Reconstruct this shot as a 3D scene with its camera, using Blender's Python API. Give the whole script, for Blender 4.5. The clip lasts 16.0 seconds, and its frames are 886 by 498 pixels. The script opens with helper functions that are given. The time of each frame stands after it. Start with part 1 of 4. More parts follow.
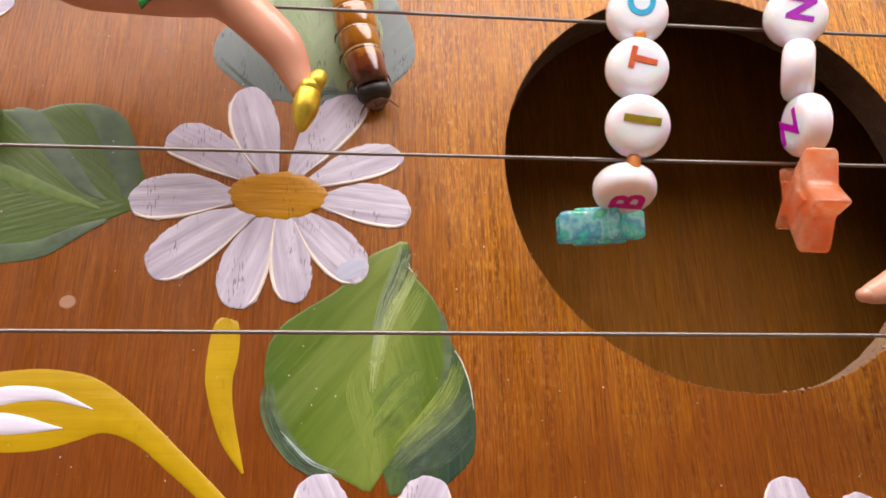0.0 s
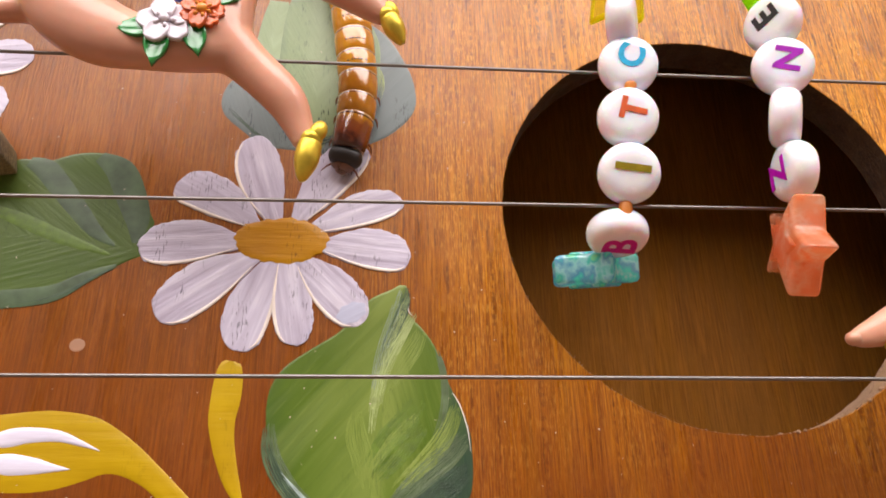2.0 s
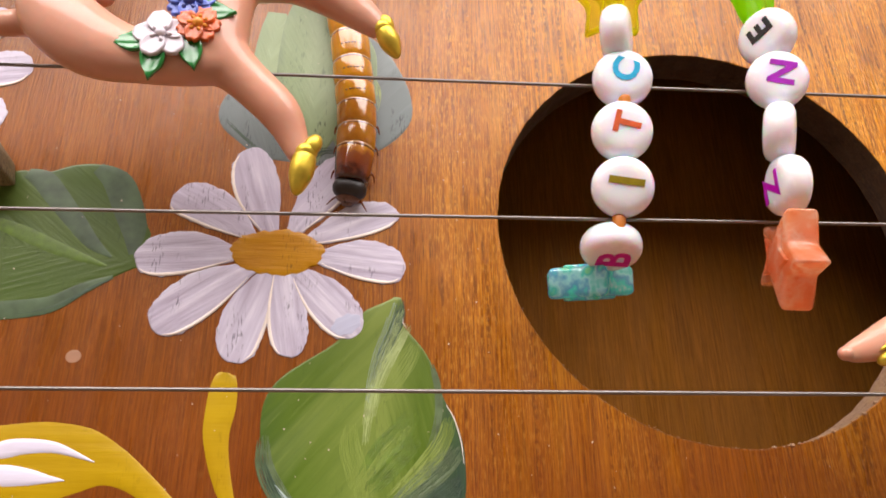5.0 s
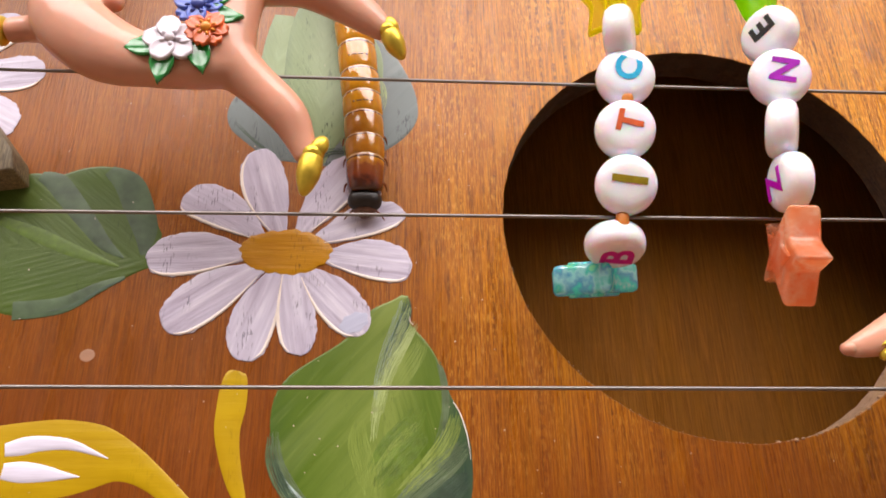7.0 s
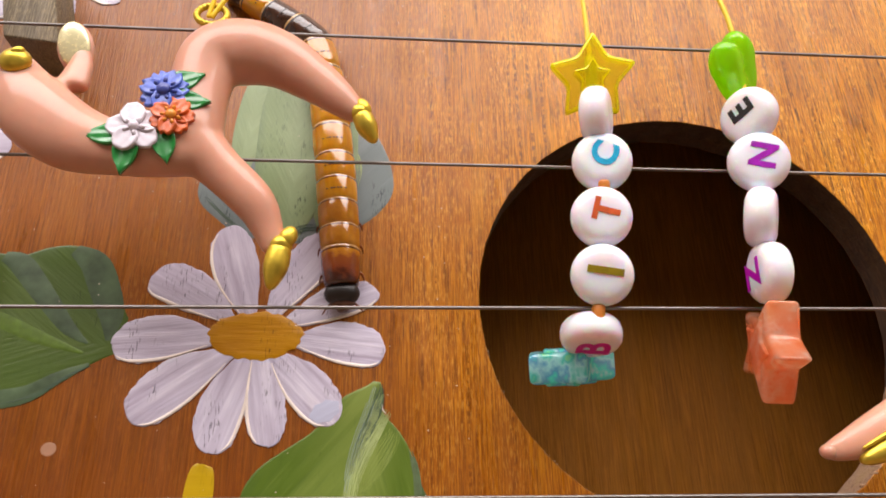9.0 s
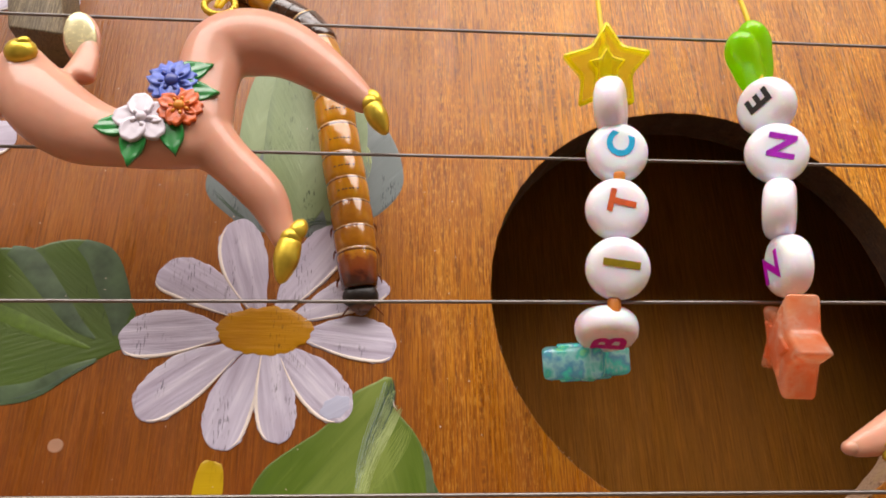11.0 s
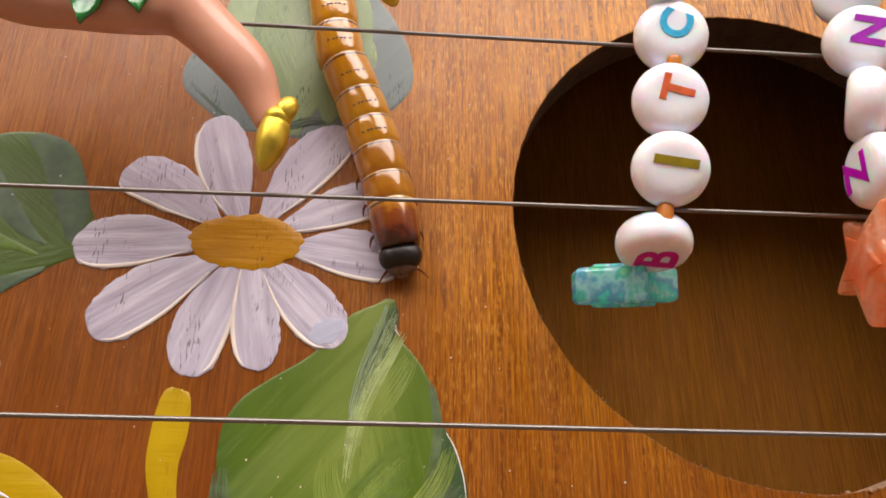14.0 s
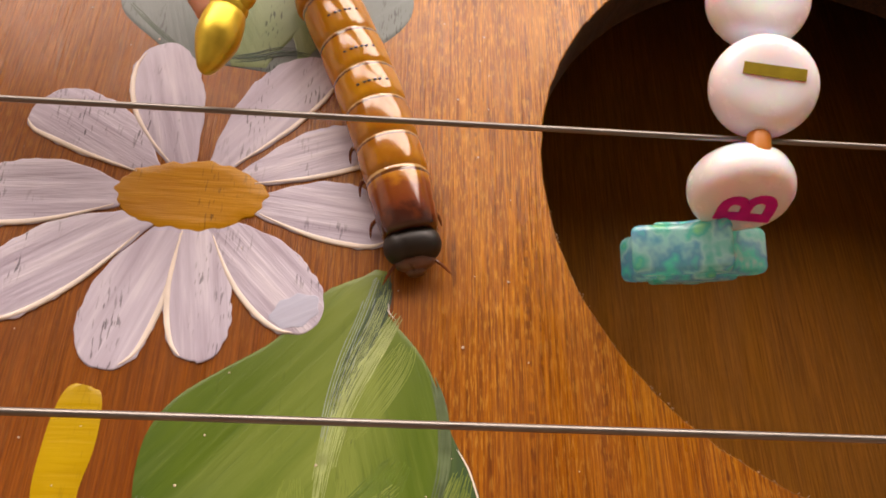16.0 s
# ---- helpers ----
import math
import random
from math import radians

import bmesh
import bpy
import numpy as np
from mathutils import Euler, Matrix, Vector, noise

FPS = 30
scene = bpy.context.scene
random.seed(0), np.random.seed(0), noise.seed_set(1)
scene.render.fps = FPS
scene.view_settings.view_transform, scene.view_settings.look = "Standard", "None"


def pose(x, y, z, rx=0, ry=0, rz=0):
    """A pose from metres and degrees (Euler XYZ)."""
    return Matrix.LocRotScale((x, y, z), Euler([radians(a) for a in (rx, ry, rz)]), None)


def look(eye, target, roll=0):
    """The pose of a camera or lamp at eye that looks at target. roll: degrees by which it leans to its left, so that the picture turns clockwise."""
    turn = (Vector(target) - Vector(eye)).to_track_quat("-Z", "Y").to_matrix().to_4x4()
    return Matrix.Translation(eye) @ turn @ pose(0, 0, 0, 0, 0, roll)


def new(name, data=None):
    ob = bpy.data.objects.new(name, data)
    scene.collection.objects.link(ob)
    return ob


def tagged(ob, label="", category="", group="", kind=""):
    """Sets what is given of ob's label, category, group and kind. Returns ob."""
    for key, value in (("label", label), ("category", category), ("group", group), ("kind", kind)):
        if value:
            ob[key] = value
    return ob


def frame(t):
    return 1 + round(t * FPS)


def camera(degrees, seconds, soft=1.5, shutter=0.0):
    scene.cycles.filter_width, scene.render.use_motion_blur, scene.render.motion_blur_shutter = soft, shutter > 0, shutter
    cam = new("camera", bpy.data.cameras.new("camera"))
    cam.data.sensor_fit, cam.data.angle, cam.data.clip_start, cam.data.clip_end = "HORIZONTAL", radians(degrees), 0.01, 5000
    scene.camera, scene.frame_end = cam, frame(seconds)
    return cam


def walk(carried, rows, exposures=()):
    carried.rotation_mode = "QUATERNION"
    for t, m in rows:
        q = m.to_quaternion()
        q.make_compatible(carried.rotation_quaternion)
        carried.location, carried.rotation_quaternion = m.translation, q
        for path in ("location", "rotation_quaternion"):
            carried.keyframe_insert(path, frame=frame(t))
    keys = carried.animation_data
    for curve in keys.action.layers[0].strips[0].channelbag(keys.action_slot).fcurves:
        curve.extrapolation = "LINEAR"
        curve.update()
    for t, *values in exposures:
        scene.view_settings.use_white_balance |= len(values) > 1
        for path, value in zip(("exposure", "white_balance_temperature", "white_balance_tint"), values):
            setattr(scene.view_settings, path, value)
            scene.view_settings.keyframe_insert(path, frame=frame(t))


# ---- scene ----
cam = camera(62.0, 16.0, soft=1.8)
LEAN_BACK = 65.5  # the soundboard's rise from level, degrees
BOARD = pose(0, 0, 1.0, LEAN_BACK)  # board space: x along the strings, y up the board, z out of it
# seconds; eye in board space (m); yaw, pitch, roll in board space
PATH = [
    (0, -0.04720, -0.04457, 0.08305, -16.12, -67.51, 15.92),
    (0.5, -0.04689, -0.04481, 0.08338, -15.37, -67.48, 15.27),
    (1, -0.04641, -0.04436, 0.08467, -14.16, -66.70, 13.95),
    (1.5, -0.04636, -0.04396, 0.08548, -13.10, -65.64, 12.95),
    (2, -0.04542, -0.04430, 0.08591, -11.77, -65.29, 11.77),
    (2.5, -0.04490, -0.04365, 0.08629, -11.51, -65.18, 11.65),
    (3, -0.04399, -0.04378, 0.08610, -11.03, -64.93, 11.22),
    (3.5, -0.04404, -0.04384, 0.08620, -10.87, -64.92, 11.01),
    (4, -0.04493, -0.04381, 0.08641, -11.86, -64.83, 12.18),
    (6.5, -0.04314, -0.04312, 0.08778, -9.08, -65.68, 9.15),
    (7, -0.04393, -0.04372, 0.08799, -9.25, -65.49, 9.23),
    (7.5, -0.04450, -0.04343, 0.08793, -10.40, -65.47, 10.50),
    (8, -0.04395, -0.04258, 0.08759, -11.01, -65.12, 11.17),
    (8.5, -0.04243, -0.03693, 0.09067, -12.15, -65.83, 11.99),
    (9, -0.04146, -0.03399, 0.09029, -10.23, -64.94, 10.15),
    (9.2, -0.04278, -0.03276, 0.08999, -10.57, -64.94, 10.59),
    (11.3, -0.04251, -0.03388, 0.08866, -9.83, -65.26, 9.69),
    (11.5, -0.04274, -0.03376, 0.08880, -9.92, -65.34, 9.70),
    (12, -0.04254, -0.03425, 0.08936, -9.85, -65.62, 9.56),
    (12.5, -0.04277, -0.03445, 0.08938, -10.41, -65.52, 10.27),
    (13, -0.04227, -0.03507, 0.08833, -10.19, -65.89, 10.05),
    (13.5, -0.04212, -0.03560, 0.08554, -9.72, -66.03, 9.90),
    (14, -0.04263, -0.03634, 0.07213, -10.02, -66.06, 11.40),
    (14.5, -0.04226, -0.03391, 0.06292, -9.63, -62.97, 11.12),
    (15, -0.04144, -0.03304, 0.05513, -8.74, -61.85, 10.33),
    (15.5, -0.04093, -0.03805, 0.05285, -6.07, -60.42, 8.66),
    (16, -0.04216, -0.03507, 0.05184, -9.51, -62.58, 11.28),
]


def board_camera(x, y, z, yaw, pitch, roll):
    return BOARD @ pose(x, y, z, 0, 0, yaw) @ pose(0, 0, 0, 90 + pitch) @ pose(0, 0, 0, 0, 0, roll)


EXPOSURES = [(0.0, 0.19, 6450, 12.5), (1.5, 0.18, 6450, 13), (8.5, 0.18, 6450, 13), (9.0, 0.02, 6450, 12.5), (11.3, -0.09, 6550, 11), (13.2, -0.15, 6700, 10), (14.5, 0.07, 6600, 12.5), (16.0, 0.03, 7400, 16.5)]
walk(cam, [(t, board_camera(*row)) for t, *row in PATH], EXPOSURES)

# ---- light ----
world = bpy.data.worlds.new("world")
scene.world = world
world.use_nodes = True
sky = world.node_tree.nodes.new("ShaderNodeTexSky")
sky.sky_type, sky.sun_disc, sky.sun_elevation, sky.sun_rotation = "NISHITA", False, radians(48), radians(200)
world.node_tree.links.new(sky.outputs[0], world.node_tree.nodes["Background"].inputs[0])
world.node_tree.nodes["Background"].inputs[1].default_value = 0.12
SKYLIGHT, SKY_WIDE, SKY_DEEP = (-0.12, -0.40, 2.52), 2.7, 1.0
lamp = bpy.data.lights.new("skylight_glow", "AREA")
lamp.shape, lamp.size, lamp.size_y, lamp.energy, lamp.color = "RECTANGLE", SKY_WIDE, SKY_DEEP, 71, (1.0, 0.925, 0.875)
new("skylight_glow", lamp).matrix_world = look(SKYLIGHT, (SKYLIGHT[0], SKYLIGHT[1], 0))
scene.view_settings.exposure = 0.0

# ---- materials ----
MM = 0.001
zither = new("zither")  # painted surfaces take the timber's pores from its space


class Nodes:
    """A short way to write node materials."""

    def __init__(self, name, roughness=0.5, metallic=0.0, coat=0.0, transmission=0.0, ior=1.5, subsurface=0.0, colour=None):
        self.mat = bpy.data.materials.new(name)
        self.mat.use_nodes = True
        self.tree = self.mat.node_tree
        self.bsdf = self.tree.nodes["Principled BSDF"]
        for key, value in (("Roughness", roughness), ("Metallic", metallic), ("Coat Weight", coat), ("Transmission Weight", transmission),
                           ("IOR", ior), ("Subsurface Weight", subsurface)):
            self.bsdf.inputs[key].default_value = value
        self.bsdf.inputs["Coat Roughness"].default_value = 0.12
        self.bsdf.inputs["Subsurface Scale"].default_value = 0.002
        if colour:
            self.bsdf.inputs["Base Color"].default_value = (*colour, 1)

    def add(self, kind, **values):
        node = self.tree.nodes.new(kind)
        for key, value in values.items():
            if key in node.inputs:
                node.inputs[key].default_value = value
        return node

    def link(self, a, b):
        self.tree.links.new(a, b)

    def coords(self, scale=(1, 1, 1), random=False, space=None):
        m = self.add("ShaderNodeMapping")
        m.inputs["Scale"].default_value = scale
        source = self.add("ShaderNodeTexCoord")
        source.object = space
        self.link(source.outputs["Object"], m.inputs[0])
        if random:
            info, mul = self.add("ShaderNodeObjectInfo"), self.add("ShaderNodeVectorMath")
            mul.operation = "SCALE"
            mul.inputs[0].default_value = (1, 1, 1)
            scaled = self.add("ShaderNodeMath")
            scaled.operation = "MULTIPLY"
            scaled.inputs[1].default_value = 37.0
            self.link(info.outputs["Random"], scaled.inputs[0])
            self.link(scaled.outputs[0], mul.inputs["Scale"])
            self.link(mul.outputs[0], m.inputs["Location"])
        return m.outputs[0]

    def noise(self, scale, stretch=(1, 1, 1), detail=4.0, rough=0.55, random=False, distort=0.0, space=None):
        n = self.add("ShaderNodeTexNoise", Scale=scale, Detail=detail, Roughness=rough, Distortion=distort)
        self.link(self.coords(stretch, random, space), n.inputs["Vector"])
        return n.outputs["Fac"]

    def ramp(self, fac, *stops):
        r = self.add("ShaderNodeValToRGB")
        while len(r.color_ramp.elements) < len(stops):
            r.color_ramp.elements.new(0.5)
        for e, (at, col) in zip(r.color_ramp.elements, stops):
            e.position, e.color = at, (*(col if isinstance(col, tuple) else (col,) * 3), 1)
        self.link(fac, r.inputs[0])
        return r.outputs[0]

    def mix(self, fac, a, b, kind="MIX"):
        m = self.add("ShaderNodeMix")
        m.data_type, m.blend_type = "RGBA", kind
        for value, slot in ((fac, m.inputs[0]), (a, m.inputs[6]), (b, m.inputs[7])):
            if isinstance(value, tuple):
                slot.default_value = (*value, 1)
            elif isinstance(value, (int, float)):
                slot.default_value = value
            else:
                self.link(value, slot)
        return m.outputs[2]

    def colour(self, socket):
        self.link(socket, self.bsdf.inputs["Base Color"])
        return self

    def gloss(self, socket):
        self.link(socket, self.bsdf.inputs["Roughness"])
        return self

    def bump(self, socket, depth, strength=1.0):
        b = self.add("ShaderNodeBump", Strength=strength, Distance=depth)
        self.link(socket, b.inputs["Height"])
        self.link(b.outputs[0], self.bsdf.inputs["Normal"])
        self.link(b.outputs[0], self.bsdf.inputs["Coat Normal"])
        return self


def wood(name, dark, mid, light, roughness=0.35, coat=0.4, glint=0.5, heart=False, pore=0.6):
    """Straight-grained timber; the grain runs along y. Sizes suit millimetre detail."""
    n = Nodes(name, roughness, coat=coat)
    broad = n.noise(40, (1, 0.12, 1), 3, 0.5, distort=0.5)
    fine = n.mix(0.5, n.noise(4200, (1, 0.02, 1), 3.0, 0.65), n.noise(11000, (1, 0.016, 1), 2.0, 0.6))
    base = n.mix(0.78, n.ramp(broad, (0.28, dark), (0.5, mid), (0.72, light)), n.ramp(fine, (0.43, dark), (0.5, mid), (0.57, light)))
    pores = n.noise(2700, (1, 0.055, 1), 2, 0.5)
    specks = n.noise(7000, (1, 0.10, 1), 2, 0.55)
    clumps = n.noise(130, (1, 0.3, 1), 2, 0.5)
    hue = n.noise(210, (1, 0.14, 1), 3, 0.6, distort=0.4)
    base = n.mix(n.ramp(hue, (0.40, 0.45), (0.52, 0.0)), base, (mid[0] * 0.86, mid[1] * 0.92, mid[2] + 0.01 * mid[0]))
    base = n.mix(n.ramp(hue, (0.52, 0.0), (0.64, 0.45)), base, (light[0] * 0.80, light[1] * 0.84, light[2] * 0.6))
    chain = n.mix(1.0, n.ramp(n.noise(1500, (1, 0.012, 1), 1, 0.5), (0.60, 0.0), (0.66, 1.0)), n.ramp(n.noise(2400, (0.5, 0.5, 1), 1, 0.5), (0.44, 0.0), (0.56, pore * 0.9)), "MULTIPLY")
    base = n.mix(chain, base, tuple(c * 0.5 for c in dark))
    spot = n.mix(1.0, n.ramp(pores, (0.57, 0.0), (0.65, pore)), n.ramp(clumps, (0.36, 1.0), (0.6, 0.25)), "MULTIPLY")
    base = n.mix(spot, base, tuple(c * 0.35 for c in dark))
    # specular sparkle of the varnished grain, painted into the colour as pale specks
    spot = n.mix(1.0, n.ramp(specks, (0.52, 0.0), (0.64, glint)), n.ramp(clumps, (0.4, 0.3), (0.6, 1.0)), "MULTIPLY")
    base = n.mix(spot, base, tuple(c * 0.9 + k for c, k in zip(light, (0.28, 0.2, 0.06))))
    if heart:  # redder timber and the light's fall-off painted together towards two edges of the plank, the border wandering with the grain
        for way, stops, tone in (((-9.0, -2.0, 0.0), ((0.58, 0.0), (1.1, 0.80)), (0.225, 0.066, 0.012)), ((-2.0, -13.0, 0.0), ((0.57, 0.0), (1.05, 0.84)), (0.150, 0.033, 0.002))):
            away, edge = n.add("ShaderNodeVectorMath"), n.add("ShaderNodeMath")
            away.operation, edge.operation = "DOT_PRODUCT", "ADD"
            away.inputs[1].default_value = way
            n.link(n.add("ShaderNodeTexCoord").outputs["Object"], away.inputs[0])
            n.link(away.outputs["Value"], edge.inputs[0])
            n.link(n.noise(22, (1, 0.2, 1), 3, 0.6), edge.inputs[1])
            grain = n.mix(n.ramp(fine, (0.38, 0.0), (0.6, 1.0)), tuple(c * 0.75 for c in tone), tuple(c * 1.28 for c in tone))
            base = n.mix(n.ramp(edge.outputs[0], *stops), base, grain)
    n.colour(base)
    n.gloss(n.ramp(n.noise(260, (1, 0.15, 1), 3), (0.3, roughness * 0.75), (0.7, roughness * 1.35)))
    return n.bump(n.mix(0.5, fine, pores), 0.0003, 0.9).mat


def paint(name, main, shade, light, roughness=0.38, streak=(0.08, 1, 1), amount=0.55, pores=0.6, ridge=0.00008):
    """Brushed paint on timber: streaks along the stroke, and the timber's pores showing through."""
    n = Nodes(name, roughness)
    n.bsdf.inputs["Specular IOR Level"].default_value = 0.3
    strokes = n.noise(900, streak, 4, 0.6, True)
    patches = n.noise(110, (1, 1, 1), 3, 0.5, True)
    base = n.mix(amount, n.ramp(patches, (0.35, shade), (0.65, main)), n.ramp(strokes, (0.3, shade), (0.52, main), (0.75, light)))
    return timber_pores(n, base, shade, pores).bump(strokes, ridge, 0.8).mat


def timber_pores(n, base, shade, amount):
    """Short dark dashes of open grain, and a few flecks where the paint missed."""
    dashes = n.noise(5600, (1, 0.14, 1), 1, 0.5, space=zither)
    rows = n.noise(420, (1, 0.05, 1), 1, 0.5, space=zither)
    clumps = n.noise(120, (1, 1, 1), 2, 0.5, space=zither)
    spot = n.mix(1.0, n.ramp(dashes, (0.60, 0.0), (0.65, amount)), n.ramp(clumps, (0.44, 0.0), (0.56, 1.0)), "MULTIPLY")
    spot = n.mix(1.0, spot, n.ramp(rows, (0.47, 0.0), (0.54, 1.0)), "MULTIPLY")
    return n.colour(n.mix(spot, base, tuple(c * 0.22 for c in shade)))


def leaf_paint(name, edge, main, light, wide, long, pale=0.8, roughness=0.36, pores=0.3):
    """A leaf brushed from its base outwards: pale along the midrib, dark at the rim and base, with slanting streaks."""
    n = Nodes(name, roughness)
    n.bsdf.inputs["Specular IOR Level"].default_value = 0.3
    split = n.add("ShaderNodeSeparateXYZ")
    n.link(n.add("ShaderNodeTexCoord").outputs["Object"], split.inputs[0])

    def maths(kind, a, b=0.0):
        m = n.add("ShaderNodeMath")
        m.operation = kind
        for value, slot in ((a, m.inputs[0]), (b, m.inputs[1])):
            if isinstance(value, (int, float)):
                slot.default_value = value
            else:
                n.link(value, slot)
        return m.outputs[0]

    across = maths("ADD", split.outputs[0], 0.0006)
    aside = maths("MAXIMUM", maths("MULTIPLY", across, 1.45), maths("MULTIPLY", across, -1.0))
    slant = n.add("ShaderNodeCombineXYZ")
    n.link(maths("ADD", maths("MULTIPLY", aside, 0.84), maths("MULTIPLY", split.outputs[1], 0.54)), slant.inputs[0])
    n.link(maths("MULTIPLY", maths("SUBTRACT", maths("MULTIPLY", split.outputs[1], 0.84), maths("MULTIPLY", aside, 0.54)), 0.06), slant.inputs[1])
    n.link(maths("MULTIPLY", maths("SIGN", split.outputs[0]), 0.05), slant.inputs[2])
    bands = n.add("ShaderNodeTexNoise", Scale=330.0, Detail=3.0, Roughness=0.55)
    hairs = n.add("ShaderNodeTexNoise", Scale=1500.0, Detail=4.0, Roughness=0.6)
    for t in (bands, hairs):
        n.link(slant.outputs[0], t.inputs["Vector"])
    wobble = maths("MULTIPLY", maths("SUBTRACT", bands.outputs["Fac"], 0.5), 0.9)
    rim = maths("ADD", maths("DIVIDE", aside, wide * MM), wobble)
    low = maths("ADD", maths("DIVIDE", split.outputs[1], -long * MM), maths("MULTIPLY", wobble, 0.6))
    base = n.mix(n.ramp(rim, (0.0, pale), (0.14, pale * 0.45), (0.4, 0.0)), main, light)
    base = n.mix(n.ramp(maths("ADD", maths("MULTIPLY", rim, 0.7), maths("MULTIPLY", low, 0.35)), (0.50, 0.0), (0.84, 0.95)), base, edge)
    base = n.mix(n.ramp(bands.outputs["Fac"], (0.5, 0.0), (0.74, 0.45)), base, light)
    base = n.mix(n.ramp(hairs.outputs["Fac"], (0.56, 0.0), (0.72, 0.22)), base, light)
    base = n.mix(n.ramp(hairs.outputs["Fac"], (0.28, 0.22), (0.44, 0.0)), base, edge)
    return timber_pores(n, base, edge, pores).bump(hairs.outputs["Fac"], 0.0001, 0.7).mat


def plain(name, colour, roughness=0.4, vary=0.12, scale=300, **more):
    n = Nodes(name, roughness, **more)
    n.colour(n.ramp(n.noise(scale), (0.3, tuple(c * (1 - vary) for c in colour)), (0.7, tuple(min(1, c * (1 + vary)) for c in colour))))
    n.gloss(n.ramp(n.noise(scale * 2), (0.3, roughness * 0.8), (0.7, min(1, roughness * 1.25))))
    return n.mat


def clear_plastic(name, colour, tint, clear=0.5, roughness=0.08):
    """Tinted see-through plastic: light passes with the tint, the rest scatters in the body under a glossy skin."""
    n = Nodes(name, roughness, coat=1.0, colour=colour)
    n.bsdf.inputs["Coat Roughness"].default_value = 0.04
    n.gloss(n.ramp(n.noise(260), (0.3, roughness), (0.7, roughness * 2.2)))
    straight, bent = n.add("ShaderNodeBsdfTransparent"), n.add("ShaderNodeBsdfGlass", IOR=1.45, Roughness=0.02)
    for node in (straight, bent):
        node.inputs[0].default_value = (*tint, 1)
    passed, blend = n.add("ShaderNodeMixShader"), n.add("ShaderNodeMixShader")
    passed.inputs[0].default_value, blend.inputs[0].default_value = 0.5, clear
    n.link(straight.outputs[0], passed.inputs[1])
    n.link(bent.outputs[0], passed.inputs[2])
    scatter, body = n.add("ShaderNodeBsdfTranslucent"), n.add("ShaderNodeMixShader")
    scatter.inputs[0].default_value, body.inputs[0].default_value = (*colour, 1), 0.42
    n.link(n.bsdf.outputs[0], body.inputs[1])
    n.link(scatter.outputs[0], body.inputs[2])
    n.link(body.outputs[0], blend.inputs[1])
    n.link(passed.outputs[0], blend.inputs[2])
    n.link(blend.outputs[0], n.tree.nodes["Material Output"].inputs[0])
    return n.mat


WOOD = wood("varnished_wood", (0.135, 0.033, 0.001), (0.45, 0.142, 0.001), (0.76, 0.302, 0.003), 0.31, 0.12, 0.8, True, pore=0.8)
WOOD.node_tree.nodes["Principled BSDF"].inputs["Coat Roughness"].default_value = 0.22
WOOD.node_tree.nodes["Principled BSDF"].inputs["Specular IOR Level"].default_value = 0.25
INNER = wood("raw_inner_wood", (0.13, 0.043, 0.003), (0.19, 0.068, 0.005), (0.265, 0.098, 0.009), 0.7, 0.0, 0.05, pore=0.12)
INNER.node_tree.nodes["Principled BSDF"].inputs["Specular IOR Level"].default_value = 0.12
# sawn wall of the hole, its shade put into the dark tone
RAW_SHADED = wood("sawn_wood_shaded", (0.026, 0.010, 0.004), (0.05, 0.021, 0.008), (0.095, 0.043, 0.018), 0.8, 0.0, 0.1)
PETAL = paint("white_petal_paint", (0.58, 0.53, 0.64), (0.38, 0.32, 0.41), (0.88, 0.84, 0.90), amount=0.62, pores=0.8, ridge=0.0002)
PETAL_EDGE = plain("cream_edge_paint", (0.84, 0.74, 0.66), 0.4)
DISC = paint("ochre_paint", (0.50, 0.225, 0.001), (0.34, 0.13, 0.001), (0.64, 0.33, 0.003), pores=0.7, amount=0.35, ridge=0.00014)
YELLOW = paint("yellow_paint", (0.47, 0.30, 0.0), (0.38, 0.225, 0.0), (0.57, 0.38, 0.001), amount=0.25, pores=0.2)
WHITE = paint("white_paint", (0.68, 0.65, 0.77), (0.58, 0.52, 0.60), (0.86, 0.84, 0.90), pores=0.2)
LEAF = leaf_paint("leaf_green_paint", (0.026, 0.068, 0.014), (0.080, 0.134, 0.010), (0.24, 0.30, 0.065), 19.0, 34.0, 0.6, pores=0.15)
LEAF_DARK = leaf_paint("dark_green_paint", (0.018, 0.042, 0.032), (0.045, 0.085, 0.03), (0.16, 0.22, 0.06), 9.0, 30.0, 0.2)
LEAF_DULL = leaf_paint("dull_green_paint", (0.030, 0.060, 0.018), (0.062, 0.104, 0.015), (0.13, 0.185, 0.045), 24.0, 60.0, 0.2)
LEAF_PALE = leaf_paint("pale_green_paint", (0.12, 0.17, 0.09), (0.21, 0.28, 0.13), (0.34, 0.42, 0.24), 9.0, 60.0, 0.3, pores=0.8)
LEAF_BLUE = leaf_paint("blue_grey_paint", (0.09, 0.12, 0.115), (0.15, 0.18, 0.175), (0.24, 0.28, 0.27), 24.0, 60.0, 0.15, pores=0.8)
BRUSH_DARK = plain("dark_green_brushwork", (0.034, 0.066, 0.034), 0.4, 0.4, 700)
BRUSH_GREY = plain("grey_green_brushwork", (0.088, 0.128, 0.055), 0.4, 0.3, 500)
BRUSH_MOSS = plain("moss_green_brushwork", (0.090, 0.158, 0.006), 0.4, 0.3, 700)
BRUSH_BAND = plain("dark_band_paint", (0.058, 0.096, 0.040), 0.4, 0.35, 400)
BRUSH_PALE = plain("pale_green_brushwork", (0.33, 0.40, 0.15), 0.4, 0.3, 700)
BRUSH_BLUE = plain("pale_blue_brushwork", (0.30, 0.38, 0.36), 0.4, 0.3, 700)
